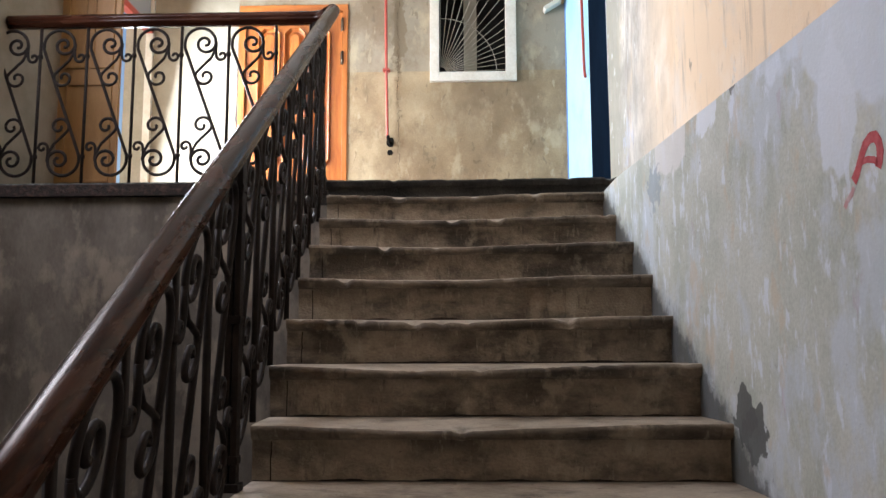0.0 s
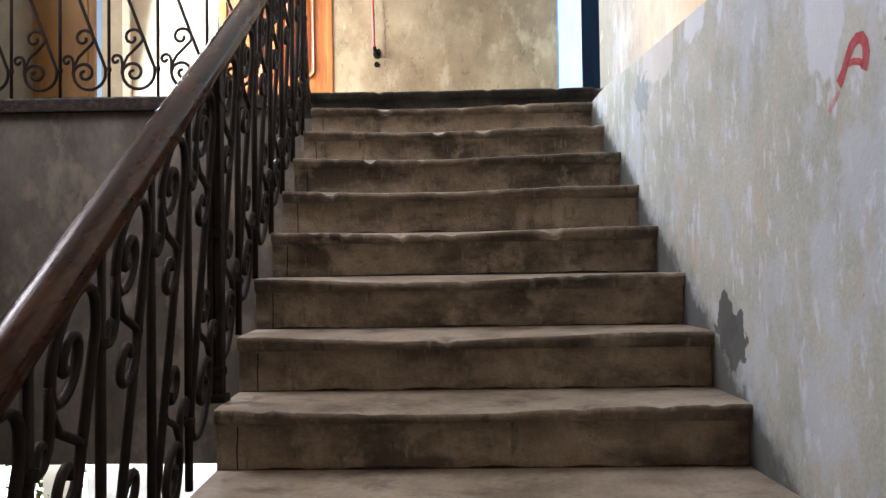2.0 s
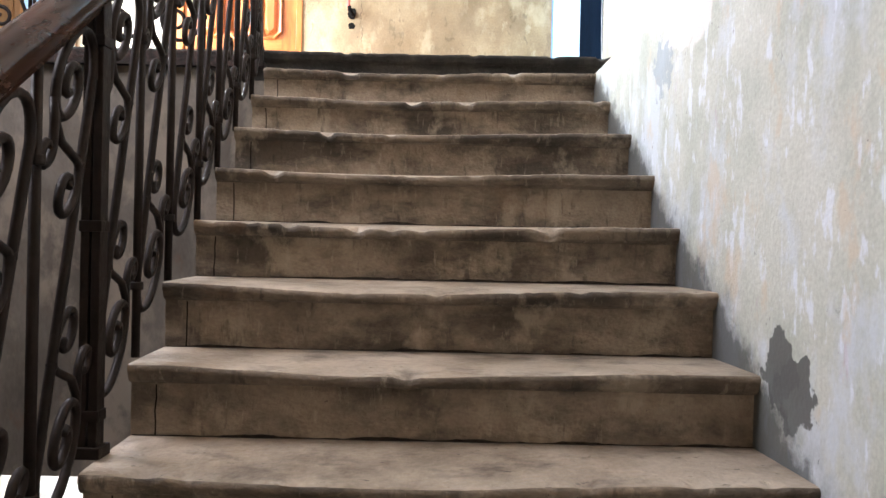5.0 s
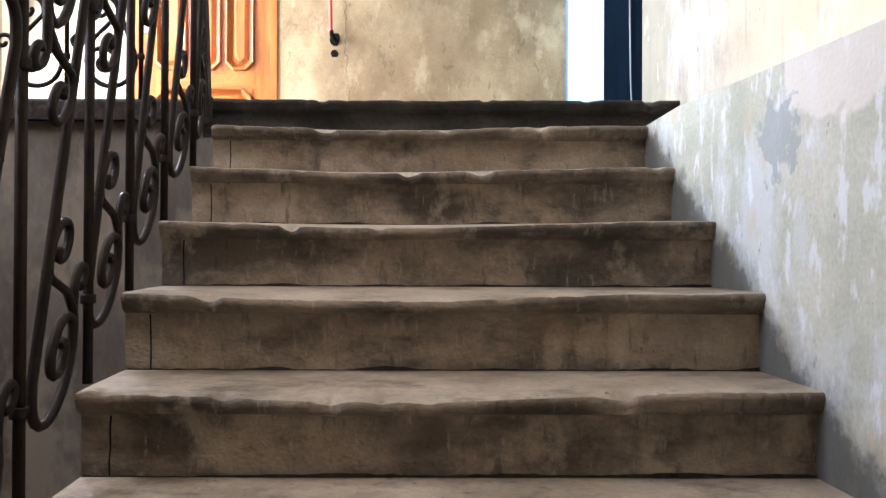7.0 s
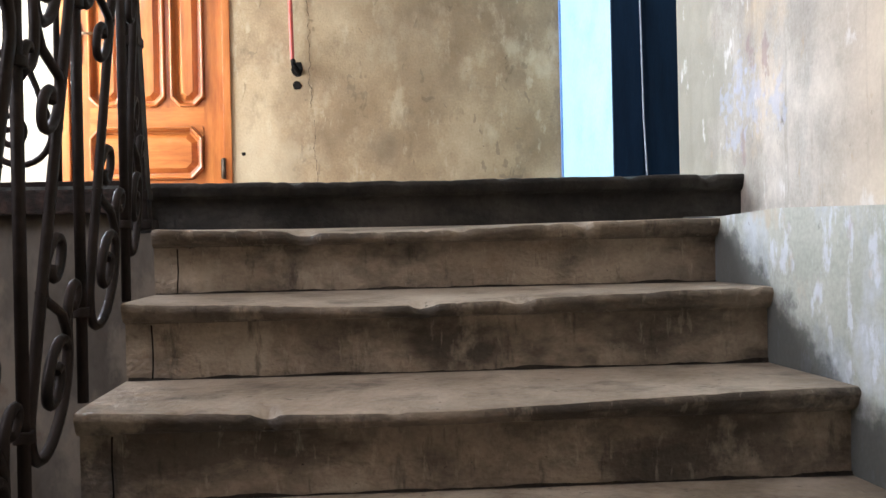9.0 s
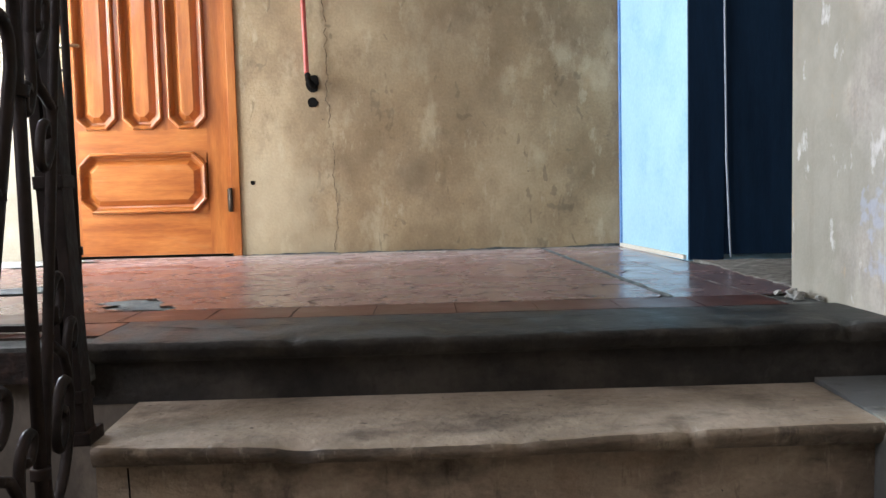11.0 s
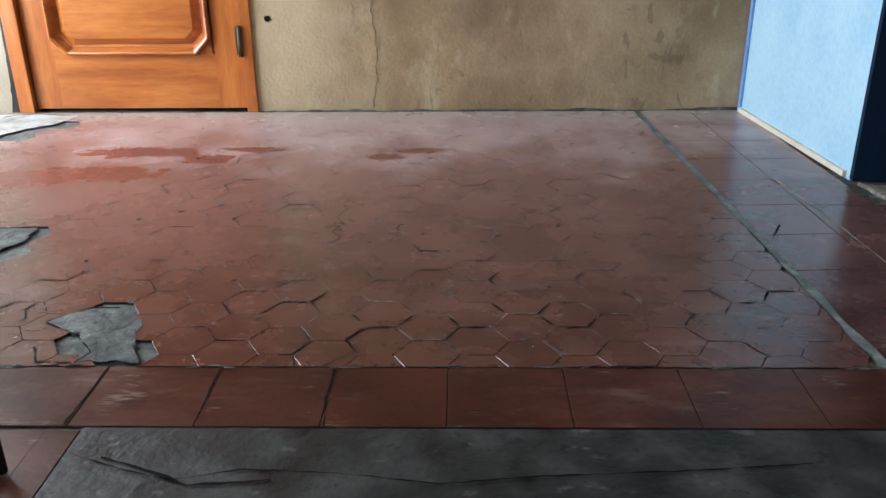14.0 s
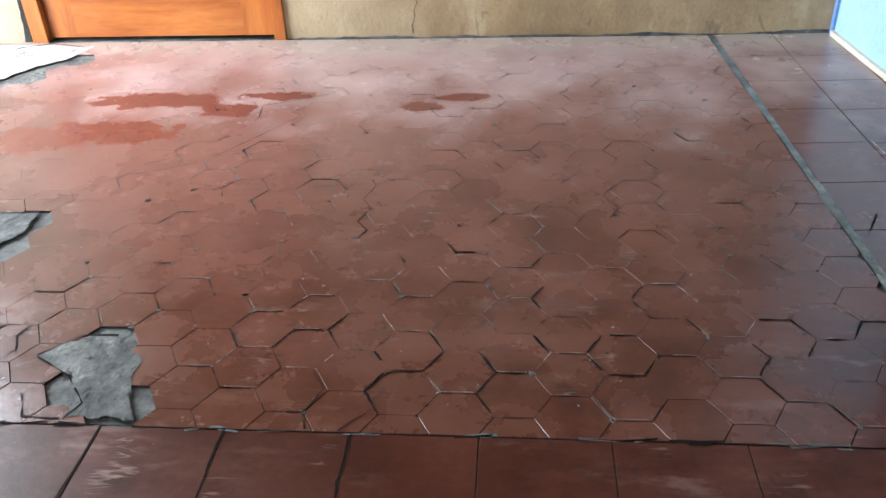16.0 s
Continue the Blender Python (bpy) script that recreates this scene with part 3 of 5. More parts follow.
for y0, y1, z0, z1 in ((-6.2, -2.75, -5.0, TOP), (-0.85, 0.0, -5.0, TOP), (-2.75, -0.85, -5.0, 1.38), (-2.75, -0.85, 2.92, TOP)):
    box(bm, -3.5, -3.3, y0, y1, z0, z1)
thing("wall_west", bm, M_WELL, "grey plaster stairwell wall with an added tall window opening, out of view", "wall", "structure")
bm = B()
box(bm, -3.5, 1.7, -6.4, -6.2, -5.0, TOP)
thing("wall_south", bm, M_CREAM, "plain cream plaster wall", "wall", "structure")
bm = B()
box(bm, -3.5, 1.7, -6.4, 2.75, TOP, TOP + 0.2)
thing("ceiling", bm, M_CEIL, "plain plaster ceiling", "ceiling", "structure")
bm = B()
box(bm, -3.3, 1.2, -6.2, FOOT + 0.06, LOW - 0.2, LOW)
thing("floor_lower", bm, M_CEMENT, "grey cement floor of the lower landing", "floor", "structure")
# storey below, seen under the landing
bm = B()
box(bm, -4.6, 1.7, -4.2, 6.0, -5.2, -5.0)
thing("floor_below", bm, M_CEMENT, "cement floor of the storey below", "floor", "structure")
bm = B()
box(bm, -1.45, -0.6, 2.4, 2.6, -5.0, -2.1)
box(bm, -4.4, -1.45, 2.4, 2.6, -5.0, -4.2)
box(bm, -4.6, -4.4, 0.2, 2.6, -5.0, -2.1)
box(bm, -0.8, -0.6, 0.0, 2.4, -5.0, -2.1)
thing("wall_below", bm, M_WELL, "plaster wall of the storey below with a bright opening", "wall", "structure")
bm = B()
box(bm, -4.6, -0.8, 0.2, 2.6, -2.1, -1.9)
thing("ceiling_below", bm, M_CEIL, "plaster soffit under the landing", "ceiling", "structure")
bm = B()
box(bm, -6.5, 0.2, 6.0, 6.02, -6.0, -1.0)
thing("backdrop", bm, M_OUT, "bright hazy daylight outside the lower opening", "daylight", "structure")
bm = B()
box(bm, -3.45, -1.4, 3.2, 3.4, -5.0, -2.0)
thing("garden_wall", bm, material("weathered_lime_wall", [(0.45, 0.44, 0.42), (0.62, 0.62, 0.61), (0.75, 0.74, 0.72)], 3, 0.9, 0.3), "weathered pale lime wall outside the lower opening", "wall")
bm = B()
box(bm, -3.80, -3.52, 3.05, 3.25, -5.0, -2.0, 0.01)
thing("pillar", bm, M_FRAME, "white painted pillar outside the lower opening", "pillar")
bush = empty("shrub", "small green shrub in daylight outside the lower opening", "shrub", at=(-3.95, 3.3, -5.0))
bm = B()
sweep(bm, [(0, 0, 0), (0.02, 0, 0.9), (-0.03, 0.02, 1.9)], ring(0.025, 6), up=Vector((0, 1, 0)))
part("trunk", bm, M_BROWN, bush)
bm = B()
lr = random.Random(3)
for n in range(260):
    c = Vector((lr.gauss(0, 0.16), lr.gauss(0, 0.14), 1.95 + lr.gauss(0, 0.28)))
    q = Euler((lr.uniform(0, 6), lr.uniform(0, 6), lr.uniform(0, 6))).to_matrix()
    bm.faces.new([bm.verts.new(c + q @ Vector(v)) for v in ((-0.05, 0, 0), (0, 0.022, 0.004), (0.05, 0, 0), (0, -0.022, 0.004))])
part("crown", bm, material("leaf_green", [(0.05, 0.11, 0.02), (0.11, 0.20, 0.04)], 12, 0.6, 0.05), bush)
bm = B()
box(bm, -4.6, -4.58, -0.5, 4.5, -1.0, 3.2)
thing("backdrop", bm, M_OUT, "bright hazy daylight beyond the balcony", "daylight", "structure")

# ---- the flight of steps ----


def nose_profile(rise, depth, r=0.012, t=0.042):
    pts = [(depth, 0.0), (0.12, 0.0), (0.05, 0.0), (r, 0.0)]
    pts += [(r - r * math.sin(a), -r + r * math.cos(a)) for a in (0.5, 1.0, 1.5, 2.0, 2.5)]
    pts += [(0.010, -t + 0.006), (0.020, -t - 0.004), (0.036, -t - 0.010), (0.038, -rise * 0.75), (0.038, -rise)]
    return pts


def step_mesh(i, u0, u1, y, z, rise, depth, flat=0.0, wear=0.022):
    bm = B()
    prof = nose_profile(rise, depth)
    cols = 110
    rows = []
    for k in range(cols + 1):
        f = k / cols
        u = u0 + (u1 - u0) * f
        dip = wear * math.exp(-((f - 0.40) / 0.30) ** 2) + 0.003 * noise.noise((u * 6, i * 3.1, 0))
        chip = max(0.0, noise.noise((u * 13, i * 7.7, 2.0)) - 0.24) * 0.065 + max(0.0, noise.noise((u * 41, i * 3.7, 5.0)) - 0.20) * 0.012
        row = []
        for j, (py, pz) in enumerate(prof):
            top = 1.0 if j < 9 else max(0.0, 1 - (j - 8) * 0.4)
            near = max(0.0, 1 - py / 0.20) if py > 0 else 1.0
            yy = y + py + (chip * near * top if j > 2 else 0)
            zz = z + pz - dip * top * near - (chip * 0.5 * near * top if j > 2 else 0)
            if j >= 12:
                yy += 0.0025 * noise.noise((u * 5, i * 2.2, pz * 9))
            row.append(bm.verts.new((skew(u, y + py) if not flat else u, yy, zz)))
        rows.append(row)
    for a, b in zip(rows, rows[1:]):
        for j in range(len(prof) - 1):
            fc = bm.faces.new((a[j], a[j + 1], b[j + 1], b[j]))
            fc.smooth = True
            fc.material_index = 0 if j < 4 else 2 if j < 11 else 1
    for row in (rows[0], rows[-1]):
        cap = [bm.verts.new(v.co) for v in row]
        bm.faces.new(cap + [bm.verts.new((row[0].co.x, row[0].co.y, row[-1].co.z))])
    return bm


stairs = empty("staircase", "worn grey-brown stone stair flight with rounded nosings", "stairs", "structure")
for i, (y, z) in enumerate(EDGES):
    low = EDGES[i + 1][1] if i + 1 < len(EDGES) else LOW
    if i == 0:
        continue
    depth = EDGES[i - 1][0] - y + 0.036
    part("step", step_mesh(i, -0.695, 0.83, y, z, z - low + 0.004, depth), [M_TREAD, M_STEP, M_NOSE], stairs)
for i, (y, z) in enumerate(EDGES[1:], 1):
    low = EDGES[i + 1][1] if i + 1 < len(EDGES) else LOW
    yy = y + 0.038
    bm = B()
    xs = [skew(-0.635 + 0.004 * noise.noise((i * 3.3, k * 0.7, 1)), yy) for k in range(5)]
    rows = [(bm.verts.new((x - 0.0018, yy - 0.0035, z - 0.055 + (low - z + 0.055) * k / 4)), bm.verts.new((x + 0.0018, yy - 0.0035, z - 0.055 + (low - z + 0.055) * k / 4))) for k, x in enumerate(xs)]
    for a, b in zip(rows, rows[1:]):
        bm.faces.new((a[0], a[1], b[1], b[0]))
    part("end_joint", bm, M_SOOT, stairs)
    # dirt packed into the foot of the riser
    bm = B()
    rows = []
    for q in range(90):
        u = -0.69 + 1.50 * q / 89
        h = 0.003 + 0.010 * max(0.0, noise.noise((u * 7, i * 4.1, 2.0)) + 0.15) + 0.003 * noise.noise((u * 40, i * 4.1, 7.0))
        x = skew(u, yy)
        rows.append((bm.verts.new((x, yy - 0.0040 - max(0.002, h * 0.7), low + 0.0008)), bm.verts.new((x, yy - 0.0036, low + 0.0012)), bm.verts.new((x, yy - 0.0034, low + max(0.002, h)))))
    for a, b in zip(rows, rows[1:]):
        bm.faces.new((a[0], a[1], b[1], b[0]))
        bm.faces.new((a[1], a[2], b[2], b[1]))
    part("dirt_line", bm, M_DIRT, stairs)
y, z = EDGES[0]
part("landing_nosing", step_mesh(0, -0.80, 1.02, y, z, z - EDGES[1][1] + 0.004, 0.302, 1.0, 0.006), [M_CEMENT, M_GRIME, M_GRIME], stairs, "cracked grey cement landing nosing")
# the sloping underside of the flight
bm = B()
line = [(0.2, -0.16)] + [q for e, f in zip(EDGES[1:], EDGES[2:] + [(FOOT - 0.3, LOW)]) for q in ((e[0] + 0.06, e[1] - 0.07), (e[0] + 0.06, f[1] - 0.07))] + [(FOOT, LOW - 0.19), (0.2, -0.5)]
a = [bm.verts.new((skew(-0.67, py), py, pz)) for py, pz in line]
b = [bm.verts.new((skew(0.82, py), py, pz)) for py, pz in line]
for k in range(len(line)):
    bm.faces.new((a[k], a[(k + 1) % len(line)], b[(k + 1) % len(line)], b[k]))
bm.faces.new(a)
bm.faces.new(b[::-1])
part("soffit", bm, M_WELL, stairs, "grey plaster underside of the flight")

# ---- railings ----
U = 0.00143


def spiral(cx, cz, r0, r1, a0, a1, n=18):
    return [(cx + (r0 + (r1 - r0) * k / n) * math.cos(radians(a0 + (a1 - a0) * k / n)), cz + (r0 + (r1 - r0) * k / n) * math.sin(radians(a0 + (a1 - a0) * k / n))) for k in range(n + 1)]


def s_scroll():
    half = spiral(0, 245, 8, 45, -450, 0, 26) + spiral(-20, 245, 65, 65, 20, 185, 12)
    return half + [(-84, 225)] + [(-x, -z) for x, z in ([(-84, 225)] + half[::-1])]


def c_scroll(sign):
    a = spiral(70, 192, 6, 23, 540, 180, 18) + [(45, 215), (47, 245)]
    b = [(47, 250), (42, 215), (25, 180), (-5, 150), (-30, 125)] + spiral(4, 104, 42, 8, 165, 560, 20)
    return [[(sign * x, sign * z) for x, z in p] for p in (a, b)]


def place_flat(p):
    return Vector((p[0] * U, 0, p[1] * U))


def place_stair(p):
    y = -p[0] * U * 1.04
    return Vector((0.044 * p[0] * U, y, p[1] * U + 0.607 * y))


def bay_meshes(place):
    made = {}
    bm = B()
    up = Vector((0, 1, 0)) if place is place_flat else Vector((1, 0, 0))
    sweep(bm, [place(p) for p in s_scroll()], ring(0.0100, 6), up=up)
    made["scroll_bar"] = mesh_of("scroll_bar", bm, M_IRON)
    for s in (1, -1):
        bm = B()
        for line in c_scroll(s):
            sweep(bm, [place(p) for p in line], ring(0.0092, 6), up=up)
        at = place((-40 * s, 112 * s))
        bmesh.ops.create_icosphere(bm, subdivisions=1, radius=0.013, matrix=Matrix.Translation(at))
        made["curl" + ("_upper" if s > 0 else "_lower")] = mesh_of("curl", bm, M_IRON)
    return made


def bar(h, r=0.0098):
    bm = B()
    sweep(bm, [(0, 0, 0), (0, 0, h)], ring(r, 8), up=Vector((0, 1, 0)))
    for z in (h * 0.18, h * 0.80):
        sweep(bm, [(0, 0, z - 0.010), (0, 0, z - 0.006), (0, 0, z + 0.006), (0, 0, z + 0.010)], ring(r * 1.55, 8), up=Vector((0, 1, 0)))
    return mesh_of("baluster", bm, M_IRON)


def newel(h, r=0.021):
    """A square post of two flats with a moulded foot and cap."""
    bm = B()
    box(bm, -r * 1.5, r * 1.5, -r * 1.5, r * 1.5, 0.0, 0.025, 0.004)
    box(bm, -r, -r * 0.12, -r, r, 0.02, h, 0.003)
    box(bm, r * 0.12, r, -r, r, 0.02, h, 0.003)
    for z in (0.09, h * 0.5, h - 0.1):
        box(bm, -r * 1.15, r * 1.15, -r * 1.15, r * 1.15, z - 0.012, z + 0.012, 0.003)
    return mesh_of("newel_post", bm, M_IRON)


HAND = [(-0.039, -0.004), (-0.032, -0.010), (-0.036, -0.020), (-0.030, -0.034), (-0.018, -0.038), (-0.018, -0.050), (0.018, -0.050), (0.018, -0.038), (0.030, -0.034), (0.036, -0.020), (0.032, -0.010), (0.039, -0.004), (0.036, 0.012), (0.022, 0.027),
        (0.0, 0.033), (-0.022, 0.027), (-0.036, 0.012)]


def child(name, mesh, parent, at):
    ob = new(name, mesh)
    ob.location = at
    ob.parent = parent
    return ob


# railing along the edge of the landing
RY = 0.17
rail = empty("landing_railing", "dark wrought-iron scroll railing with polished wooden handrail", "railing")
BAR = bar(1.01)
U = 0.00147
flat_bay = bay_meshes(place_flat)
x = -1.08
while x > -2.7:
    child("baluster", BAR, rail, (x, RY, L + 0.01))
    for nm, me in flat_bay.items():
        child(nm.split("_")[0] if nm.startswith("curl") else nm, me, rail, (x - 0.1455, RY, 0.515))
    x -= 0.2905
child("baluster", BAR, rail, (-0.870, RY, L + 0.01))
U = 0.00143
bm = B()
sweep(bm, [(-2.74, RY, 1.035), (-1.8, RY, 1.035), (-0.85, RY, 1.035), (-0.79, RY - 0.02, 1.035), (-0.745, RY - 0.08, 1.03)], HAND)
part("handrail", bm, M_RAIL_FLAT, rail, "dark polished wooden handrail")
bm = B()
box(bm, -2.74, -0.875, RY - 0.018, RY + 0.018, L + 0.005, L + 0.021, 0.002)
part("bottom_rail", bm, M_IRON, rail)
# railing of the flight
srail = empty("stair_railing", "dark wrought-iron scroll stair railing with polished wooden handrail", "railing")
child("newel_post", newel(0.98, 0.024), srail, (-0.716, -0.245, EDGES[1][1] - 0.004)).rotation_euler = (0, radians(-2.2), 0)
stair_bay = bay_meshes(place_stair)
RU = -0.715


def rail_z(y):
    return 0.612 * y + 0.004


for i, (y, z) in enumerate(EDGES[1:], 1):
    yb = y + 0.125
    if i == 8:
        child("newel_post", newel(rail_z(yb) + 0.95 - z, 0.021), srail, (skew(RU, yb), yb, z))
    elif i > 1:
        child("baluster", bar(rail_z(yb) + 0.95 - z, 0.0112), srail, (skew(RU, yb), yb, z - 0.004))
    yc = y + 0.125 - 0.149
    if i == 1:
        yc = -0.350
    for nm, me in stair_bay.items():
        ob = child(nm.split("_")[0] if nm.startswith("curl") else nm, me, srail, (skew(RU, yc), yc, rail_z(yc) + 0.47))
        ob.scale = (1, 0.66 if i == 1 else 1, 1)
bm = B()
line = [(skew(RU, y), y, rail_z(y) + 0.985) for y in (0.07, -0.5, -1.0, -1.5, -2.0, -2.5, -3.0, -3.5, FOOT + 0.05)]
sweep(bm, line, HAND)
part("handrail", bm, M_RAIL, srail, "dark polished wooden handrail")
bm = B()
bmesh.ops.create_icosphere(bm, subdivisions=3, radius=0.046, matrix=Matrix.Translation((-0.722, 0.075, 1.03)) @ Matrix.Diagonal((0.9, 1.0, 0.85, 1)))
for f in bm.faces:
    f.smooth = True
part("rail_knuckle", bm, M_RAIL, srail)

# ---- the varnished door ----


def octagon(x0, x1, z0, z1, c):
    return [(x0 + c, z0), (x1 - c, z0), (x1, z0 + c), (x1, z1 - c), (x1 - c, z1), (x0 + c, z1), (x0, z1 - c), (x0, z0 + c)]


def panel(name, x0, x1, z0, z1, c, yf, parent, mat):
    """A raised field inside an eight-sided moulding, sunk into the leaf."""
    bm = B()
    steps = [(0.0, 0.0), (0.003, -0.016), (0.010, -0.021), (0.017, -0.016), (0.022, 0.006), (0.030, 0.018), (0.040, 0.020), (0.062, 0.000), (0.068, -0.004)]
    lim = min(x1 - x0, z1 - z0) / 2 - 0.004
    rings = []
    for inset, dy in steps:
        s = min(inset, lim)
        cc = max(0.004, c - 0.41 * s)
        rings.append([bm.verts.new((x, yf + dy, z)) for x, z in octagon(x0 + s, x1 - s, z0 + s, z1 - s, cc)])
    for a, b in zip(rings, rings[1:]):
        for k in range(8):
            bm.faces.new((a[k], a[(k + 1) % 8], b[(k + 1) % 8], b[k]))
    bm.faces.new(rings[-1])
    # flush corners outside the cut-off corners of the moulding
    for sx, ex in ((x0, 1), (x1, -1)):
        for sz, ez in ((z0, 1), (z1, -1)):
            bm.faces.new([bm.verts.new(p) for p in ((sx, yf, sz), (sx + ex * (c + 0.004), yf, sz), (sx, yf, sz + ez * (c + 0.004)))])
    return part(name, bm, mat, parent)


door = empty("door_1", "closed varnished orange-brown wooden door with raised panels", "door", "structure")
YF = DW + 0.015
bm = B()
box(bm, -1.90, -1.035, YF + 0.024, YF + 0.05, L + 0.012, 2.05)
leaf = part("leaf", bm, M_WOOD, door)
Z0, Z1 = L + 0.012, 2.05
for a in ((-1.90, -1.796, Z0, Z1), (-1.146, -1.035, Z0, Z1), (-1.596, -1.560, 0.63, 1.93), (-1.368, -1.330, 0.63, 1.93)):
    bm = B()
    box(bm, a[0], a[1], YF, YF + 0.03, a[2], a[3])
    part("stile", bm, M_WOOD, door)
for a in ((Z0, 0.216), (0.518, 0.640), (1.916, Z1)):
    bm = B()
    box(bm, -1.796, -1.146, YF + 0.0005, YF + 0.03, a[0], a[1])
    part("rail", bm, M_WOOD_H, door)
for x0, x1 in ((-1.800, -1.590), (-1.565, -1.362), (-1.335, -1.140)):
    panel("panel", x0, x1, 0.635, 1.92, 0.052, YF - 0.001, leaf, M_WOOD)
panel("panel", -1.800, -1.153, 0.212, 0.522, 0.062, YF - 0.001, leaf, M_WOOD_H)
bm = B()
box(bm, -1.965, -1.905, DW - 0.012, DW + 0.12, L, 2.06, 0.004)
part("jamb", bm, M_WOOD, door)
bm = B()
box(bm, -1.030, -0.985, DW - 0.012, DW + 0.12, L, 2.06, 0.004)
part("jamb", bm, M_WOOD, door)
bm = B()
box(bm, -1.965, -0.985, DW - 0.011, DW + 0.12, 2.06, 2.12, 0.004)
part("head", bm, M_WOOD_H, door)
bm = B()
box(bm, -1.875, -1.835, YF - 0.010, YF, 0.885, 1.125, 0.008)
plate = part("handle_plate", bm, M_METAL, door, "worn brushed metal handle plate")
bm = B()
sweep(bm, [(-1.855, YF - 0.005, 1.055), (-1.855, YF - 0.045, 1.055), (-1.845, YF - 0.055, 1.055), (-1.80, YF - 0.057, 1.055), (-1.745, YF - 0.052, 1.052)], ring(0.009, 8))
part("lever", bm, M_METAL, plate)
bm = B()
bmesh.ops.create_cone(bm, cap_ends=True, segments=12, radius1=0.008, radius2=0.007, depth=0.006, matrix=Matrix.Translation((-1.855, YF - 0.012, 0.94)) @ Matrix.Rotation(radians(90), 4, "X"))
part("keyhole", bm, M_SOOT, plate)
for z in (0.27, 1.62, 1.93):
    bm = B()
    sweep(bm, [(-1.0325, DW - 0.017, z - 0.06), (-1.0325, DW - 0.017, z + 0.06)], ring(0.010, 8), up=Vector((0, 1, 0)))
    box(bm, -1.050, -1.020, DW - 0.010, DW + 0.01, z - 0.055, z + 0.055)
    part("hinge", bm, M_HINGE, door, "steel butt hinge")
bm = B()
box(bm, -2.2, -0.7, DW + 0.26, DW + 0.28, L, 2.3)
part("backing", bm, M_DARK, door)

# ---- the barred window ----
win = empty("window_1", "small off-white framed window with fan-shaped iron grille", "window", "structure")
x0, x1, z0, z1 = -0.249, 0.517, 1.385, 2.62
for a in ((x0, x0 + 0.082, z0, z1), (x1 - 0.095, x1, z0, z1), (x0 + 0.082, x1 - 0.095, z0, z0 + 0.082), (x0 + 0.082, x1 - 0.095, z1 - 0.082, z1)):
    bm = B()
    box(bm, a[0], a[1], DW - 0.045, DW + 0.02, a[2], a[3], 0.006)
    part("window_frame", bm, M_FRAME, win)
cx, cz = x0 + 0.092, z0 + 0.09
for k in range(17):
    a = radians(2 + 88 * k / 16)
    bm = B()
    hx, hz = x1 - 0.097 - cx, z1 - 0.084 - cz
    far = min(hx / max(1e-3, math.cos(a)), hz / max(1e-3, math.sin(a)))
    sweep(bm, [(cx + 0.05 * math.cos(a), DW + 0.0, cz + 0.05 * math.sin(a)), (cx + far * math.cos(a), DW + 0.0, cz + far * math.sin(a))], ring(0.0032, 6), up=Vector((0, 1, 0)))
    part("grille_bar", bm, M_PALE, win)
for r in (0.06, 0.50):
    bm = B()
    sweep(bm, [(cx + r * math.cos(radians(a)), DW - 0.002, cz + r * math.sin(radians(a))) for a in range(0, 91, 6)], ring(0.0036, 6), up=Vector((0, 1, 0)))
    part("grille_arc", bm, M_PALE, win)
bm = B()
box(bm, -0.3, 0.6, DW + 0.5, DW + 0.52, 1.2, 2.8)
for a in ((-0.32, -0.3), (0.6, 0.62)):
    box(bm, a[0], a[1], DW + 0.25, DW + 0.52, 1.2, 2.8)
box(bm, -0.32, 0.62, DW + 0.25, DW + 0.52, 1.18, 1.2)
box(bm, -0.32, 0.62, DW + 0.25, DW + 0.52, 2.8, 2.82)
part("dark_recess", bm, M_DARK, win)
bm = B()
box(bm, 0.05, 0.17, DW + 0.3, DW + 0.32, 1.2, 2.8)
part("curtain", bm, M_PALE, win, "narrow pale curtain strip")

# ---- red conduit and the hole it ends in ----
pipe = empty("conduit", "thin red conduit pipe running down the ochre wall", "pipe")
bm = B()
sweep(bm, [(-0.648, DW - 0.048, TOP - 0.02), (-0.640, DW - 0.048, 2.0), (-0.632, DW - 0.048, 1.4), (-0.622, DW - 0.050, 0.90), (-0.618, DW - 0.048, 0.86)], ring(0.0125, 8), up=Vector((0, 1, 0)))
part("tube", bm, M_RED, pipe)
for z in (1.49, 2.3):
    bm = B()
    box(bm, -0.665, -0.605, DW - 0.064, DW, z - 0.009, z + 0.009, 0.003)
    part("clamp", bm, M_RED, pipe)
bm = B()
sweep(bm, [(-0.592, DW + 0.01, 0.832), (-0.598, DW - 0.04, 0.834), (-0.604, DW - 0.075, 0.842), (-0.613, DW - 0.078, 0.856), (-0.617, DW - 0.055, 0.885)], ring(0.015, 8))
part("elbow", bm, M_SOOT, pipe, "blackened pipe elbow")


def blob(cx, cz, rx, rz, seed, y0, y1, n=14):
    bm = B()
    pts = []
    for k in range(n):
        a = 2 * math.pi * k / n
        r = 1 + 0.35 * noise.noise((math.cos(a) * 1.7, math.sin(a) * 1.7, seed))
        pts.append((cx + rx * r * math.cos(a), cz + rz * r * math.sin(a)))
    f = [bm.verts.new((x, y0, z)) for x, z in pts]
    b = [bm.verts.new((x, y1, z)) for x, z in pts]
    for k in range(n):
        bm.faces.new((f[k], f[(k + 1) % n], b[(k + 1) % n], b[k]))
    bm.faces.new(f)
    return bm


thing("wall_hole", blob(-0.600, 0.845, 0.034, 0.045, 1.0, DW - 0.003, DW + 0.01), M_SOOT, "ragged black hole where the conduit enters the plaster", "hole")
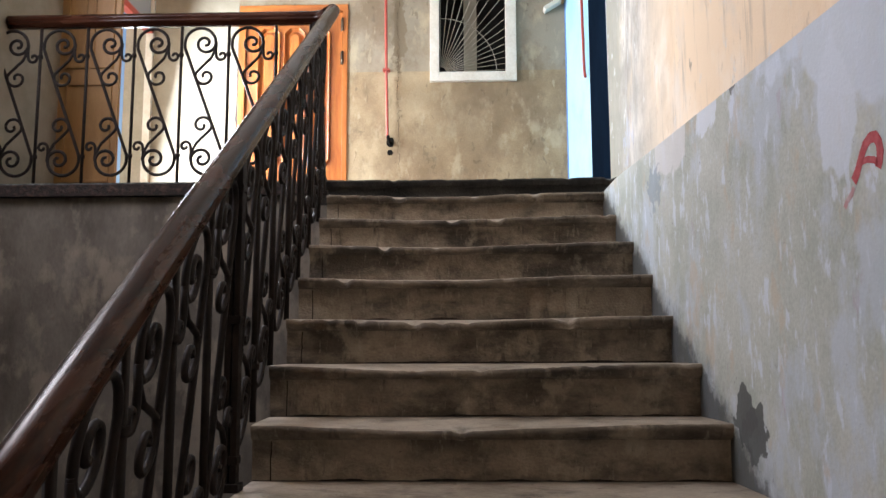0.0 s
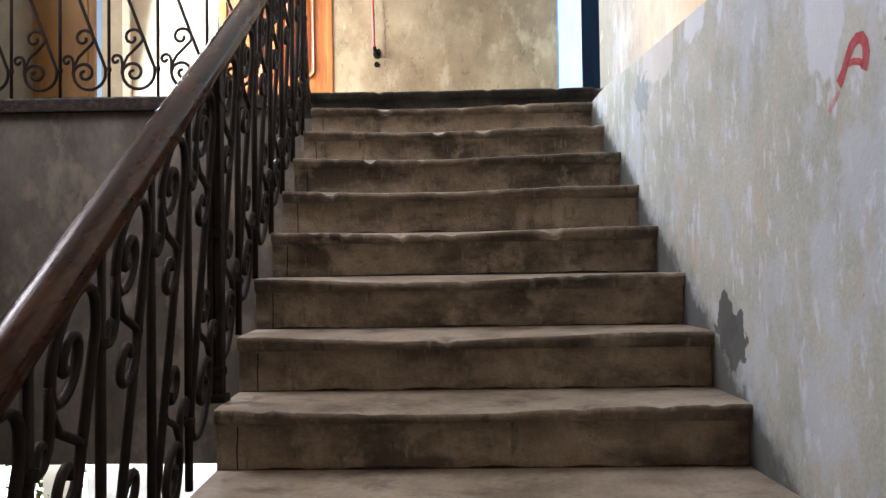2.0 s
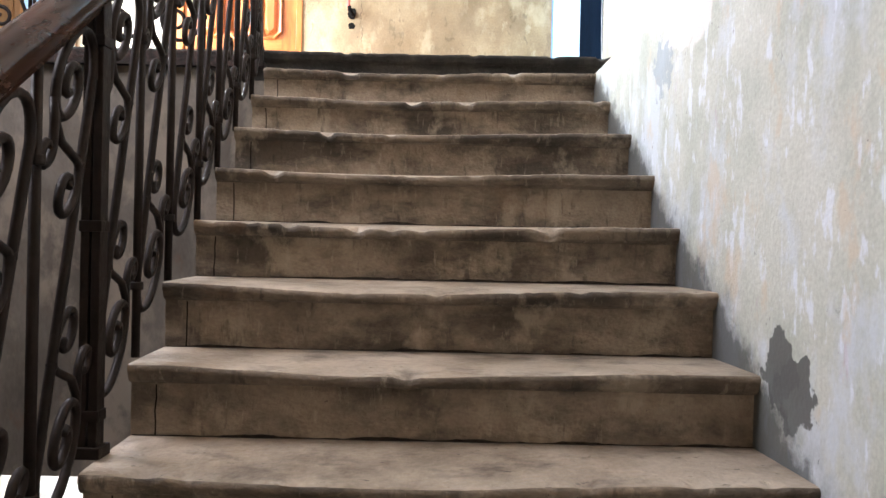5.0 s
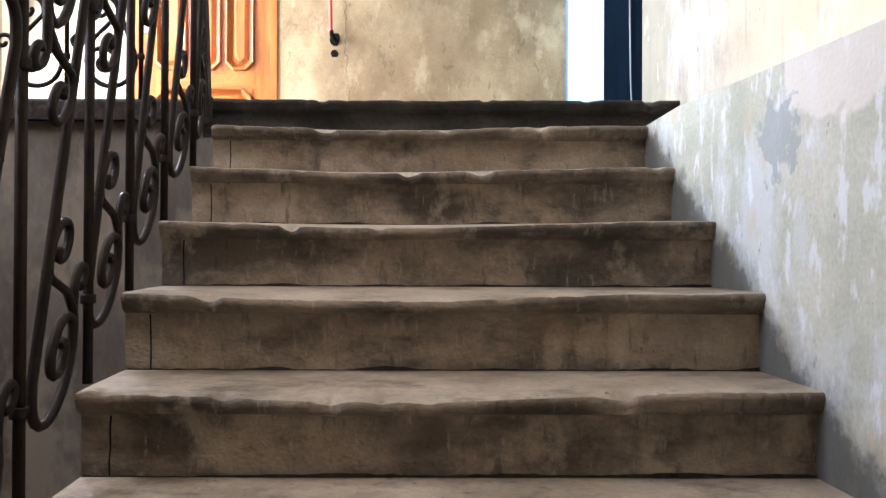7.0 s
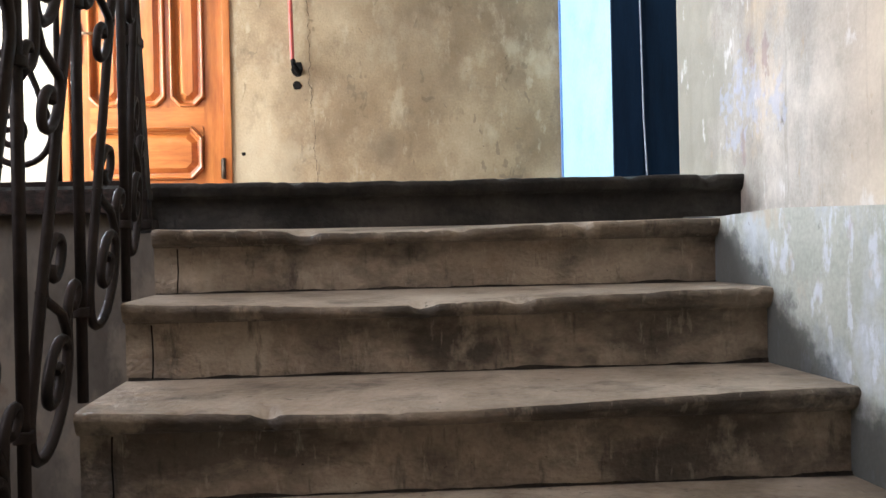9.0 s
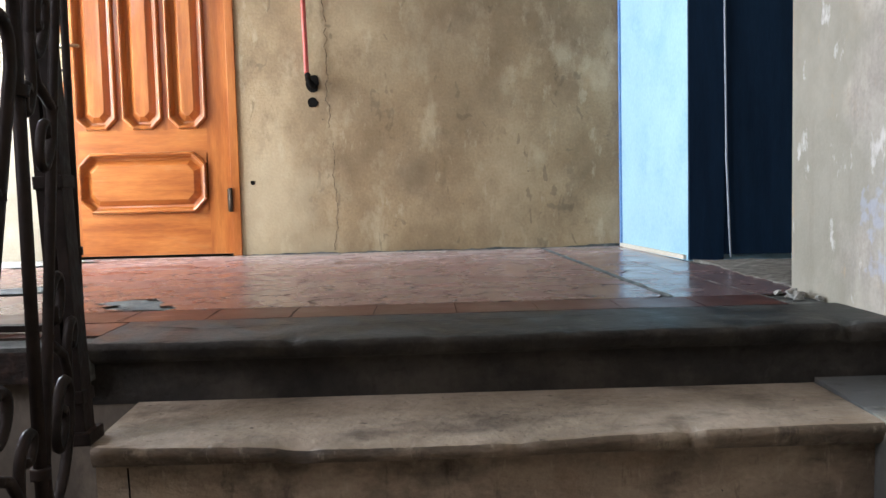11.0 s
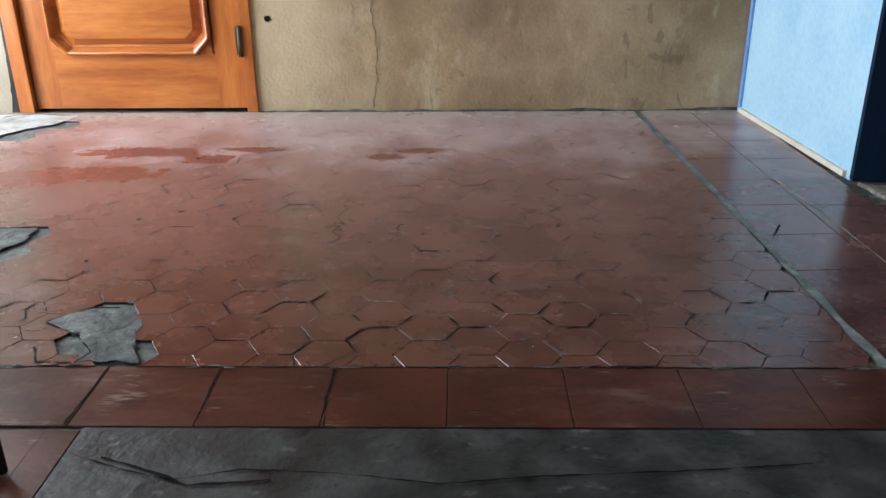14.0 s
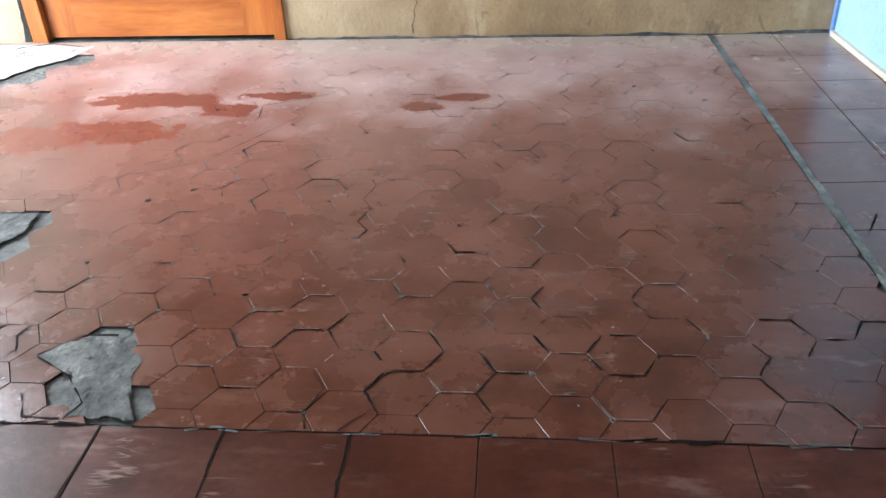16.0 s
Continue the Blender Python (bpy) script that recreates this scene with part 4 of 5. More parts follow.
thing("wall_hole", blob(-0.604, 0.752, 0.026, 0.028, 4.0, DW - 0.003, DW + 0.01), M_SOOT, "small ragged black hole in the ochre plaster", "hole")
thing("wall_hole", blob(-0.92, 0.355, 0.012, 0.012, 7.0, DW - 0.003, DW + 0.01), M_SOOT, "nail hole in the ochre plaster", "hole")


def crack(name, pts, w, label, mat):
    bm = B()
    vs = []
    for k, (x, z) in enumerate(pts):
        ww = w * (0.4 + 0.8 * abs(noise.noise((k * 1.7, w * 300, 0.5))))
        vs.append((bm.verts.new((x - ww, DW - 0.002, z)), bm.verts.new((x + ww, DW - 0.002, z))))
    for a, b in zip(vs, vs[1:]):
        bm.faces.new((a[0], a[1], b[1], b[0]))
    return thing(name, bm, mat, label, "crack")


def wander(x, z0, z1, seed, n=90):
    return [(x + 0.03 * noise.noise((k * 0.06, seed, 3)) + 0.016 * noise.noise((k * 0.31, seed, 1)) + 0.006 * noise.noise((k * 1.3, seed, 8)), z0 + (z1 - z0) * k / (n - 1)) for k in range(n)]


bm = B()
rows = []
for k in range(70):
    z = L + 1.6 * k / 69
    w = 0.010 + 0.016 * max(0.0, noise.noise((z * 5, 3.0, 1.0))) + 0.022 * math.exp(-z * 7) + 0.005 * noise.noise((z * 33, 7.0, 2.0))
    rows.append((bm.verts.new((-1.966, DW - 0.0025, z)), bm.verts.new((-1.966 - max(0.004, w), DW - 0.0025, z))))
for a, b in zip(rows, rows[1:]):
    bm.faces.new((a[0], a[1], b[1], b[0]))
thing("plaster_gap", bm, M_GRIME, "dark broken plaster edge beside the door jamb", "gap", "structure")
M_CRACK = material("crack_shade", [(0.07, 0.05, 0.032), (0.20, 0.15, 0.09)], 30, 0.95, 0.2)
crack("wall_crack", wander(-0.535, 2.25, 1.15, 2.0), 0.0032, "thin wandering crack in the ochre plaster", M_CRACK)
crack("wall_crack", wander(-0.525, 1.12, 0.62, 4.0, 44), 0.0030, "thin wandering crack in the ochre plaster", M_CRACK)
crack("wall_crack", wander(-0.505, 0.55, 0.0, 6.0, 40), 0.0026, "faint crack in the ochre plaster", M_CRACK)
crack("wall_crack", wander(0.64, 0.92, 0.86, 9.0, 8), 0.0022, "short crack in the ochre plaster", M_CRACK)
crack("wall_crack", wander(-2.30, 1.3, 0.55, 12.0, 40), 0.0018, "thin crack in the whitewashed wall", M_CRACK)

# Uneven dark strip that paints the thin shadow at the wall's foot
bm = B()
vs = []
for k in range(64):
    x = -0.985 + k * (0.955 + 0.985) / 63
    hh = 0.003 + 0.015 * max(0.0, noise.noise((x * 5, 2.0, 0.3)) + 0.25) + 0.006 * noise.noise((x * 23, 5.0, 0.3))
    vs.append((bm.verts.new((x, DW - 0.003, L - 0.012)), bm.verts.new((x, DW - 0.003, L + max(0.002, hh)))))
for a, b in zip(vs, vs[1:]):
    bm.faces.new((a[0], b[0], b[1], a[1]))
thing("wall_foot_gap", bm, M_MORTAR, "dark crumbling strip with painted shadow along the foot of the ochre wall", "gap", "structure")

# ---- navy door with a white cord, red bent pipe ----
navy = empty("door_2", "closed dark navy painted door beside the blue wall", "door", "structure")
bm = B()
prism(bm, [(1.030, 1.60), (1.165, 1.585), (1.165, 1.63), (1.030, 1.64)], L, TOP - 0.3)
part("jamb", bm, M_NAVY, navy)
bm = B()
prism(bm, [(1.166, 1.597), (1.56, 1.555), (1.56, 1.60), (1.166, 1.64)], L + 0.02, TOP - 0.3)
part("leaf", bm, M_NAVY, navy)
bm = B()
sweep(bm, [(1.160, 1.575, 2.4), (1.166, 1.574, 0.95), (1.172, 1.573, 0.4), (1.186, 1.572, 0.05), (1.190, 1.572, L + 0.01)], ring(0.0042, 6), up=Vector((0, 1, 0)))
thing("cord", bm, M_CORD, "thin white cord hanging down the navy door", "cord")
bm = B()
sweep(bm, [(0.985, 1.70, 2.6), (0.990, 1.69, 1.8), (0.995, 1.665, 1.2), (0.997, 1.65, 1.14), (0.995, 1.615, 1.12), (0.99, 1.585, 1.125)], ring(0.012, 8), up=Vector((0, 1, 0)))
thing("bent_pipe", bm, M_RED, "thin red pipe with a bent lower end", "pipe")

# ---- balcony opening: open leaf, red-framed transom ----
bal = empty("door_3", "open brown panelled balcony door leaf with red-framed transom", "door", "structure")
bm = B()
box(bm, -2.73, -2.315, 0.80, 0.84, L + 0.02, 1.86, 0.003)
bleaf = part("leaf", bm, M_BROWN, bal, "brown panelled leaf swung open")
for x0, x1, z0, z1 in ((-2.69, -2.55, 0.95, 1.75), (-2.51, -2.355, 0.95, 1.75), (-2.69, -2.355, 0.15, 0.85)):
    bm = B()
    for a in ((x0, x0 + 0.022, z0, z1), (x1 - 0.022, x1, z0, z1), (x0 + 0.022, x1 - 0.022, z0, z0 + 0.022), (x0 + 0.022, x1 - 0.022, z1 - 0.022, z1)):
        box(bm, a[0], a[1], 0.786, 0.7995, a[2], a[3], 0.004)
    part("moulding", bm, M_BROWN, bleaf)
for y0, y1, z0, z1 in ((0.85, 2.495, 1.86, 1.92), (0.85, 2.495, 2.19, 2.25), (0.85, 0.91, L, 2.25), (2.455, 2.495, L, 2.25)):
    bm = B()
    box(bm, -2.80, -2.735, y0, y1, z0, z1, 0.004)
    part("frame", bm, M_RED if z0 > 1.8 else M_FRAME, bal, "red painted frame" if z0 > 1.8 else "")
bm = B()
box(bm, -2.775, -2.765, 0.91, 2.455, 1.92, 2.19)
part("pane", bm, plain("dusty_pane", (0.35, 0.38, 0.4), 0.25), bal, "dusty grey transom pane")

# ---- red letter and dabs on the stair wall ----
letter = empty("graffiti", "red marker letter A with smear on the stair wall", "graffiti")


def stroke(pts, w):
    """A brush stroke of uneven width along points (y, z) of the stair wall."""
    bm = B()
    rows = []
    for k, (y, z) in enumerate(pts):
        a, b = pts[max(0, k - 1)], pts[min(len(pts) - 1, k + 1)]
        dy, dz = b[0] - a[0], b[1] - a[1]
        ll = math.hypot(dy, dz)
        ww = w * (1 + 0.25 * noise.noise((y * 40, z * 40, 1.0))) / 2
        ny, nz = -dz / ll * ww, dy / ll * ww
        xw = [float(np.interp(-yy, [-p[1] for p in LO], [p[0] for p in LO])) - 0.0008 for yy in (y + ny, y - ny)]
        rows.append((bm.verts.new((xw[0], y + ny, z + nz)), bm.verts.new((xw[1], y - ny, z - nz))))
    for a, b in zip(rows, rows[1:]):
        bm.faces.new((a[0], a[1], b[1], b[0]))
    return bm


part("letter_stroke", stroke([(-2.892, -0.648), (-2.91, -0.631), (-2.928, -0.605), (-2.949, -0.58), (-2.971, -0.570), (-2.992, -0.573), (-3.004, -0.588), (-3.007, -0.609), (-3.002, -0.628), (-2.995, -0.640)], 0.026), M_GRAFFITI, letter)
part("letter_stroke", stroke([(-2.928, -0.613), (-2.955, -0.613), (-2.981, -0.620), (-2.997, -0.630)], 0.016), M_GRAFFITI, letter)
part("smear", stroke([(-2.892, -0.660), (-2.879, -0.674), (-2.858, -0.685), (-2.846, -0.699)], 0.014), material("faded_red_marker", [(0.46, 0.22, 0.22), (0.52, 0.40, 0.40)], 40, 0.8, 0.05), letter, "faded red smear")

# ---- landing floor: bed, border tiles, hexagonal tiles ----
bm = B()
box(bm, -2.97, 1.62, 0.29, 2.76, L - 0.2, L - 0.006)
box(bm, -2.97, -0.79, 0.005, 0.29, L - 0.085, L - 0.006)
floor = thing("floor", bm, M_MORTAR, "worn red cement-tile landing floor on grey mortar", "floor", "structure")


def slab(outline, h=0.012, gap=0.0002, soft=0.0003):
    bm = B()
    n = len(outline)
    cx, cy = sum(p[0] for p in outline) / n, sum(p[1] for p in outline) / n

    def inset(d):
        r = []
        for x, y in outline:
            q = max(0.004, math.hypot(x - cx, y - cy))
            r.append((cx + (x - cx) * (1 - d / q), cy + (y - cy) * (1 - d / q)))
        return r
    lo = [bm.verts.new((x, y, -h)) for x, y in inset(gap)]
    mid = [bm.verts.new((x, y, -soft)) for x, y in inset(gap)]
    hi = [bm.verts.new((x, y, 0)) for x, y in inset(gap + soft)]
    for a, b, side in ((lo, mid, 1), (mid, hi, 0)):
        for k in range(n):
            bm.faces.new((a[k], a[(k + 1) % n], b[(k + 1) % n], b[k])).material_index = side
    bm.faces.new(hi)
    return bm


def clip(poly, nx, ny, d):
    """The part of a polygon where nx*x + ny*y <= d."""
    out = []
    for (ax, ay), (bx, by) in zip(poly, poly[1:] + poly[:1]):
        fa, fb = nx * ax + ny * ay - d, nx * bx + ny * by - d
        if fa <= 0:
            out.append((ax, ay))
        if fa * fb < 0:
            f = fa / (fa - fb)
            out.append((ax + f * (bx - ax), ay + f * (by - ay)))
    return out


rnd = random.Random(5)
F, S = 0.113, 0.113 / math.sqrt(3)
GX, GY = 0.160, 1.335     # centre of one hexagon
HEXAGON = [(S * math.cos(radians(60 * k)), S * math.sin(radians(60 * k))) for k in range(6)]
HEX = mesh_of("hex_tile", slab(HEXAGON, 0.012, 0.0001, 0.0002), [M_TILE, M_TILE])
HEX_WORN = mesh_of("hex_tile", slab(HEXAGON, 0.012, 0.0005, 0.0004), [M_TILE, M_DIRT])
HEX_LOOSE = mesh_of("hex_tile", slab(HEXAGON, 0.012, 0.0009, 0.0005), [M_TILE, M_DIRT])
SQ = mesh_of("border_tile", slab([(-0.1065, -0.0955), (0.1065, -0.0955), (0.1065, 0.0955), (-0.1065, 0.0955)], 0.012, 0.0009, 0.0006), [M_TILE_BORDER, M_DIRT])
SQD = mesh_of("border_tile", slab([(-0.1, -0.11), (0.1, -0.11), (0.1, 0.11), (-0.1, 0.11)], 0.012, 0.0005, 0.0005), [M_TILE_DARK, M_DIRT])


def tile(name, me, x, y, rz=0.0, loose=0.1):
    ob = new(name, me)
    ob.parent = floor
    ob.matrix_basis = pose(x, y, L + rnd.uniform(-0.0002, 0.0002), rnd.uniform(-loose, loose), rnd.uniform(-loose, loose), rz + rnd.uniform(-loose, loose))
    return ob


def line_a(y):
    return 0.655 - 0.042 * y


HOLES = [(-0.935, 0.66, 0.075), (-0.86, 0.59, 0.07), (-0.84, 0.52, 0.04), (-1.36, 1.12, 0.11), (-1.45, 1.02, 0.09), (-1.88, 2.15, 0.16), (-2.05, 2.25, 0.2), (-1.75, 2.28, 0.09)]
far = B()
count = 0
for k in range(-30, 9):
    for j in range(-10, 12):
        x = GX + 1.5 * S * k
        y = GY + F * j + (F / 2 if k % 2 else 0)
        if x < -2.72 or any(math.hypot(x - hx, y - hy) < r for hx, hy, r in HOLES):
            continue
        shape = [(x + px, y + py) for px, py in HEXAGON]
        cut = clip(clip(clip(shape, 0, -1, -0.4995), 0, 1, DW - 0.012), 1, 0.042, 0.638)
        if len(cut) < 3:
            continue
        area2 = abs(sum(a[0] * b[1] - a[1] * b[0] for a, b in zip(cut, cut[1:] + cut[:1])))
        if area2 < 0.0012:
            continue
        whole = abs(area2 - 3 * math.sqrt(3) * S * S) < 1e-5
        worn = noise.noise((x * 2.1, y * 2.1, 4.0)) > 0.30 + 0.25 * max(0.0, y - 0.9)
        if whole:
            near = math.hypot(x + 0.93, y - 0.64) < 0.20 + 0.08 * rnd.random()
            me = HEX_LOOSE if near else HEX_WORN if worn else HEX
        else:
            me = mesh_of("hex_tile", slab([(px - x, py - y) for px, py in cut], 0.012, 0.0008, 0.001), [M_TILE, M_DIRT])
        if x > -1.15 and count < 300 and y < 2.25:
            tile("hex_tile", me, x, y, 0.0, 0.14 if worn else 0.04)
            count += 1
        else:
            one = bpy.data.meshes.new("one")
            tmp = bmesh.new()
            tmp.from_mesh(me)
            tmp.transform(pose(x, y, L + rnd.uniform(-0.0002, 0.0002), rnd.uniform(-0.1, 0.1), rnd.uniform(-0.1, 0.1)))
            tmp.to_mesh(one)
            tmp.free()
            far.from_mesh(one)
            bpy.data.meshes.remove(one)
bm = B()
rows = []
for q in range(60):
    y = 0.50 + q * 1.98 / 59
    a, b = 0.638 - 0.042 * y + 0.0015 - 0.010 * max(0, noise.noise((y * 9, 0, 1))), 0.638 - 0.042 * y + 0.021 + 0.006 * noise.noise((y * 8, 5, 1))
    rows.append((bm.verts.new((a, y, L + 0.0010)), bm.verts.new((b, y, L + 0.0010))))
for a, b in zip(rows, rows[1:]):
    bm.faces.new((a[0], a[1], b[1], b[0]))
part("grout_line", bm, M_GROUT, floor, "grey-green cement grout line")
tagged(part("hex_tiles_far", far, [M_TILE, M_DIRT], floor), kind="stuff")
for k in range(-10, 4):
    tile("border_tile", SQ, 0.131 + 0.2135 * (k - 0), 0.402)
for k in range(-10, -4):
    tile("border_tile", SQ, 0.131 + 0.2135 * k - 0.03, 0.2)
strip = mesh_of("border_tile", slab([(-0.029, -0.094), (0.029, -0.094), (0.029, 0.094), (-0.029, 0.094)], 0.012, 0.0009, 0.0006), [M_TILE_BORDER, M_DIRT])
tile("border_tile", strip, -0.8315, 0.2)
for c in range(3):
    for r in range(10):
        y = 0.61 + 0.222 * r
        x = line_a(y) + 0.104 + 0.202 * c
        if y < 2.45 and not (y > 1.45 and x > 0.93 + (2.5 - y) * 0.08) and x < 0.93 + 0.35 * max(0, y - 0.2):
            tile("border_tile", SQD, x, y, 2.4)

# chipped corners where grey mortar shows between the tiles
rnd = random.Random(11)
for n in range(120):
    k, j = rnd.randint(-13, 4), rnd.randint(-7, 8)
    a = radians(60 * rnd.randint(0, 5))
    x = GX + 1.5 * S * k + S * math.cos(a)
    y = GY + F * j + (F / 2 if k % 2 else 0) + S * math.sin(a)
    if not (0.52 < y < 2.3 and x < line_a(y) - 0.03):
        continue
    bm = B()
    m = 7
    r = rnd.uniform(0.002, 0.008)
    pts = [(r * rnd.uniform(0.4, 1.6) * math.cos(2 * math.pi * q / m), r * rnd.uniform(0.3, 1.0) * math.sin(2 * math.pi * q / m)) for q in range(m)]
    vs = [bm.verts.new((px, py, 0.0012)) for px, py in pts]
    lo = [bm.verts.new((px, py, -0.004)) for px, py in pts]
    for q in range(m):
        bm.faces.new((lo[q], lo[(q + 1) % m], vs[(q + 1) % m], vs[q]))
    bm.faces.new(vs)
    ob = part("mortar_chip", bm, M_MORTAR if n % 3 else M_SOOT, floor)
    ob.matrix_basis = pose(x, y, L, 0, 0, math.degrees(a) + 30)

# crumbled cement along the navy door's threshold, down to the corner of the stair wall
def ragged(outline, step, seed, amount):
    pts = []
    for (ax, ay), (bx, by) in zip(outline, outline[1:] + outline[:1]):
        m = max(1, int(math.hypot(bx - ax, by - ay) / step))
        for q in range(m):
            x, y = ax + (bx - ax) * q / m, ay + (by - ay) * q / m
            pts.append((x + amount * noise.noise((x * 31, y * 31, seed)), y + amount * noise.noise((x * 31, y * 31, seed + 9))))
    return pts


rim = ragged([(1.04, 1.575), (1.30, 1.54), (1.56, 1.52), (1.56, 0.60), (1.03, 0.60), (1.035, 0.82), (1.02, 1.02), (1.05, 1.30)], 0.02, 6.0, 0.022)
bm = B()
cx, cy = 1.27, 1.15
levels = [(1.0, -0.013), (0.985, 0.003), (0.8, 0.007), (0.5, 0.009)]
loops = [[bm.verts.new((cx + (x - cx) * k, cy + (y - cy) * k, L + h + (0.006 * noise.noise((x * 24 * k, y * 24, k)) if h > 0 else 0))) for x, y in rim] for k, h in levels]
for lo, hi in zip(loops, loops[1:]):
    for q in range(len(rim)):
        bm.faces.new((lo[q], lo[(q + 1) % len(rim)], hi[(q + 1) % len(rim)], hi[q]))
bm.faces.new(loops[-1])
thing("threshold_cement", bm, material("crumbled_pale_cement", [(0.075, 0.072, 0.065), (0.18, 0.172, 0.157), (0.31, 0.30, 0.275)], 16, 0.9, 0.8, stretch=(1, 3, 1)), "crumbled pale cement strip along the navy door's threshold", "threshold", "structure")

# broken lumps of plaster at the foot of the wall corner
rubble_rnd = random.Random(8)
for n in range(6):
    bm = B()
    size = rubble_rnd.uniform(0.008, 0.019)
    bmesh.ops.create_icosphere(bm, subdivisions=2, radius=size)
    for v in bm.verts:
        v.co *= 1 + 0.9 * noise.noise(v.co * 90 + Vector((n * 3.0, 0, 0)))
        v.co.z *= 0.7
    lump = thing("plaster_lump", bm, M_PALE_CEMENT, "small broken lump of pale plaster on the landing floor", "rubble", group="lumps at the wall corner")
    lump.location = (rubble_rnd.uniform(0.93, 0.985), 0.36 + 0.035 * n * rubble_rnd.uniform(0.6, 1.3), L + size * 0.45)

# small wooden bracket high on the ochre wall
br = empty("wall_bracket", "small weathered wooden bracket high on the ochre wall", "bracket")
bm = B()
box(bm, -0.11, 0.06, -0.05, 0.05, -0.018, 0.018, 0.004)
arm = part("arm", bm, M_FRAME, br)
arm.matrix_basis = pose(0.86, DW - 0.05, 2.075, 0, -32, 0)
bm = B()
box(bm, 0.855, 0.945, DW - 0.09, DW - 0.001, 2.09, 2.14, 0.004)
part("block", bm, M_BROWN, br)

# dark cracks in tiles and cement


def floor_crack(name, pts, w, seed=0.0, mat=M_SOOT):
    fine = []
    for (ax, ay), (bx, by) in zip(pts, pts[1:]):
        steps = max(2, int(math.hypot(bx - ax, by - ay) / 0.012))
        fine += [(ax + (bx - ax) * q / steps, ay + (by - ay) * q / steps) for q in range(steps)]
    fine.append(pts[-1])
    bm = B()
    rows = []
    for q, (x, y) in enumerate(fine):
        a, b = fine[max(0, q - 1)], fine[min(len(fine) - 1, q + 1)]
        d = math.hypot(b[0] - a[0], b[1] - a[1]) or 1
        nx, ny = -(b[1] - a[1]) / d, (b[0] - a[0]) / d
        j = 0.0022 * noise.noise((x * 60, y * 60, seed))
        ww = w * max(0.12, 0.55 + 0.9 * noise.noise((x * 25, y * 25, seed + 5)))
        rows.append((bm.verts.new((x + nx * (j + ww), y + ny * (j + ww), L + 0.0014)), bm.verts.new((x + nx * (j - ww), y + ny * (j - ww), L + 0.0014))))
    for a, b in zip(rows, rows[1:]):
        bm.faces.new((a[0], a[1], b[1], b[0]))
    return part(name, bm, mat, floor)


floor_crack("crack", [(-1.31, 1.25), (-1.22, 1.35), (-1.18, 1.405), (-1.08, 1.44), (-0.97, 1.50), (-0.86, 1.66), (-0.80, 1.76)], 0.0016, 1)
floor_crack("crack", [(-0.90, 1.785), (-0.914, 1.87), (-0.817, 1.915), (-0.70, 1.975)], 0.0022, 2)
floor_crack("crack", [(-0.498, 1.389), (-0.484, 1.354), (-0.507, 1.289), (-0.481, 1.243), (-0.503, 1.18), (-0.474, 1.141), (-0.505, 1.088)], 0.0020, 3)
floor_crack("crack", [(-0.268, 0.704), (-0.294, 0.657), (-0.358, 0.651), (-0.396, 0.597), (-0.368, 0.562), (-0.425, 0.502)], 0.0024, 4)
floor_crack("crack", [(-0.493, 0.645), (-0.468, 0.601), (-0.493, 0.539), (-0.479, 0.504)], 0.0024, 5)
floor_crack("crack", [(-0.831, 0.497), (-0.831, 0.418), (-0.837, 0.31)], 0.0042, 6)
floor_crack("crack", [(-0.399, 0.497), (-0.401, 0.453), (-0.404, 0.391), (-0.396, 0.31)], 0.0028, 7)
floor_crack("crack", [(-0.615, 0.497), (-0.618, 0.46), (-0.615, 0.355)], 0.0026, 8)
floor_crack("crack", [(-1.10, 0.66), (-1.084, 0.694), (-1.105, 0.733), (-1.081, 0.80)], 0.0030, 9)
floor_crack("crack", [(0.683, 1.232), (0.651, 1.173), (0.627, 1.125)], 0.0030, 10)
floor_crack("pale_joint", [(0.80, 1.62), (0.835, 1.25), (0.847, 1.02), (0.862, 0.70), (0.885, 0.345)], 0.0030, 31, M_PALE_CEMENT)
floor_crack("crack", [(-0.023, 1.372), (0.007, 1.413), (0.064, 1.417), (0.107, 1.367), (0.075, 1.311), (0.105, 1.25), (0.084, 1.206)], 0.0014, 11)
floor_crack("crack", [(-0.09, 1.253), (-0.019, 1.254), (0.014, 1.205)], 0.0014, 12)
floor_crack("crack", [(0.093, 1.115), (0.117, 1.151), (0.176, 1.149), (0.213, 1.093)], 0.0016, 13)
floor_crack("crack", [(-2.036, 2.372), (-1.98, 2.432), (-1.878, 2.474), (-1.712, 2.424)], 0.005, 14)
floor_crack("crack", [(-1.35, 0.4985), (-0.7, 0.4985), (0.0, 0.4985), (0.6, 0.4985)], 0.0016, 15)
floor_crack("crack", [(-0.79, 0.304), (0.0, 0.304), (0.55, 0.304)], 0.0018, 16)
floor_crack("crack", [(-0.78, 0.225), (-0.70, 0.192), (-0.611, 0.165), (-0.504, 0.191), (-0.353, 0.183), (-0.196, 0.158), (-0.067, 0.176), (0.081, 0.186), (0.24, 0.198), (0.384, 0.213)], 0.0026, 17)
floor_crack("crack", [(-0.737, 0.22), (-0.644, 0.185), (-0.581, 0.152), (-0.455, 0.166)], 0.0045, 18)

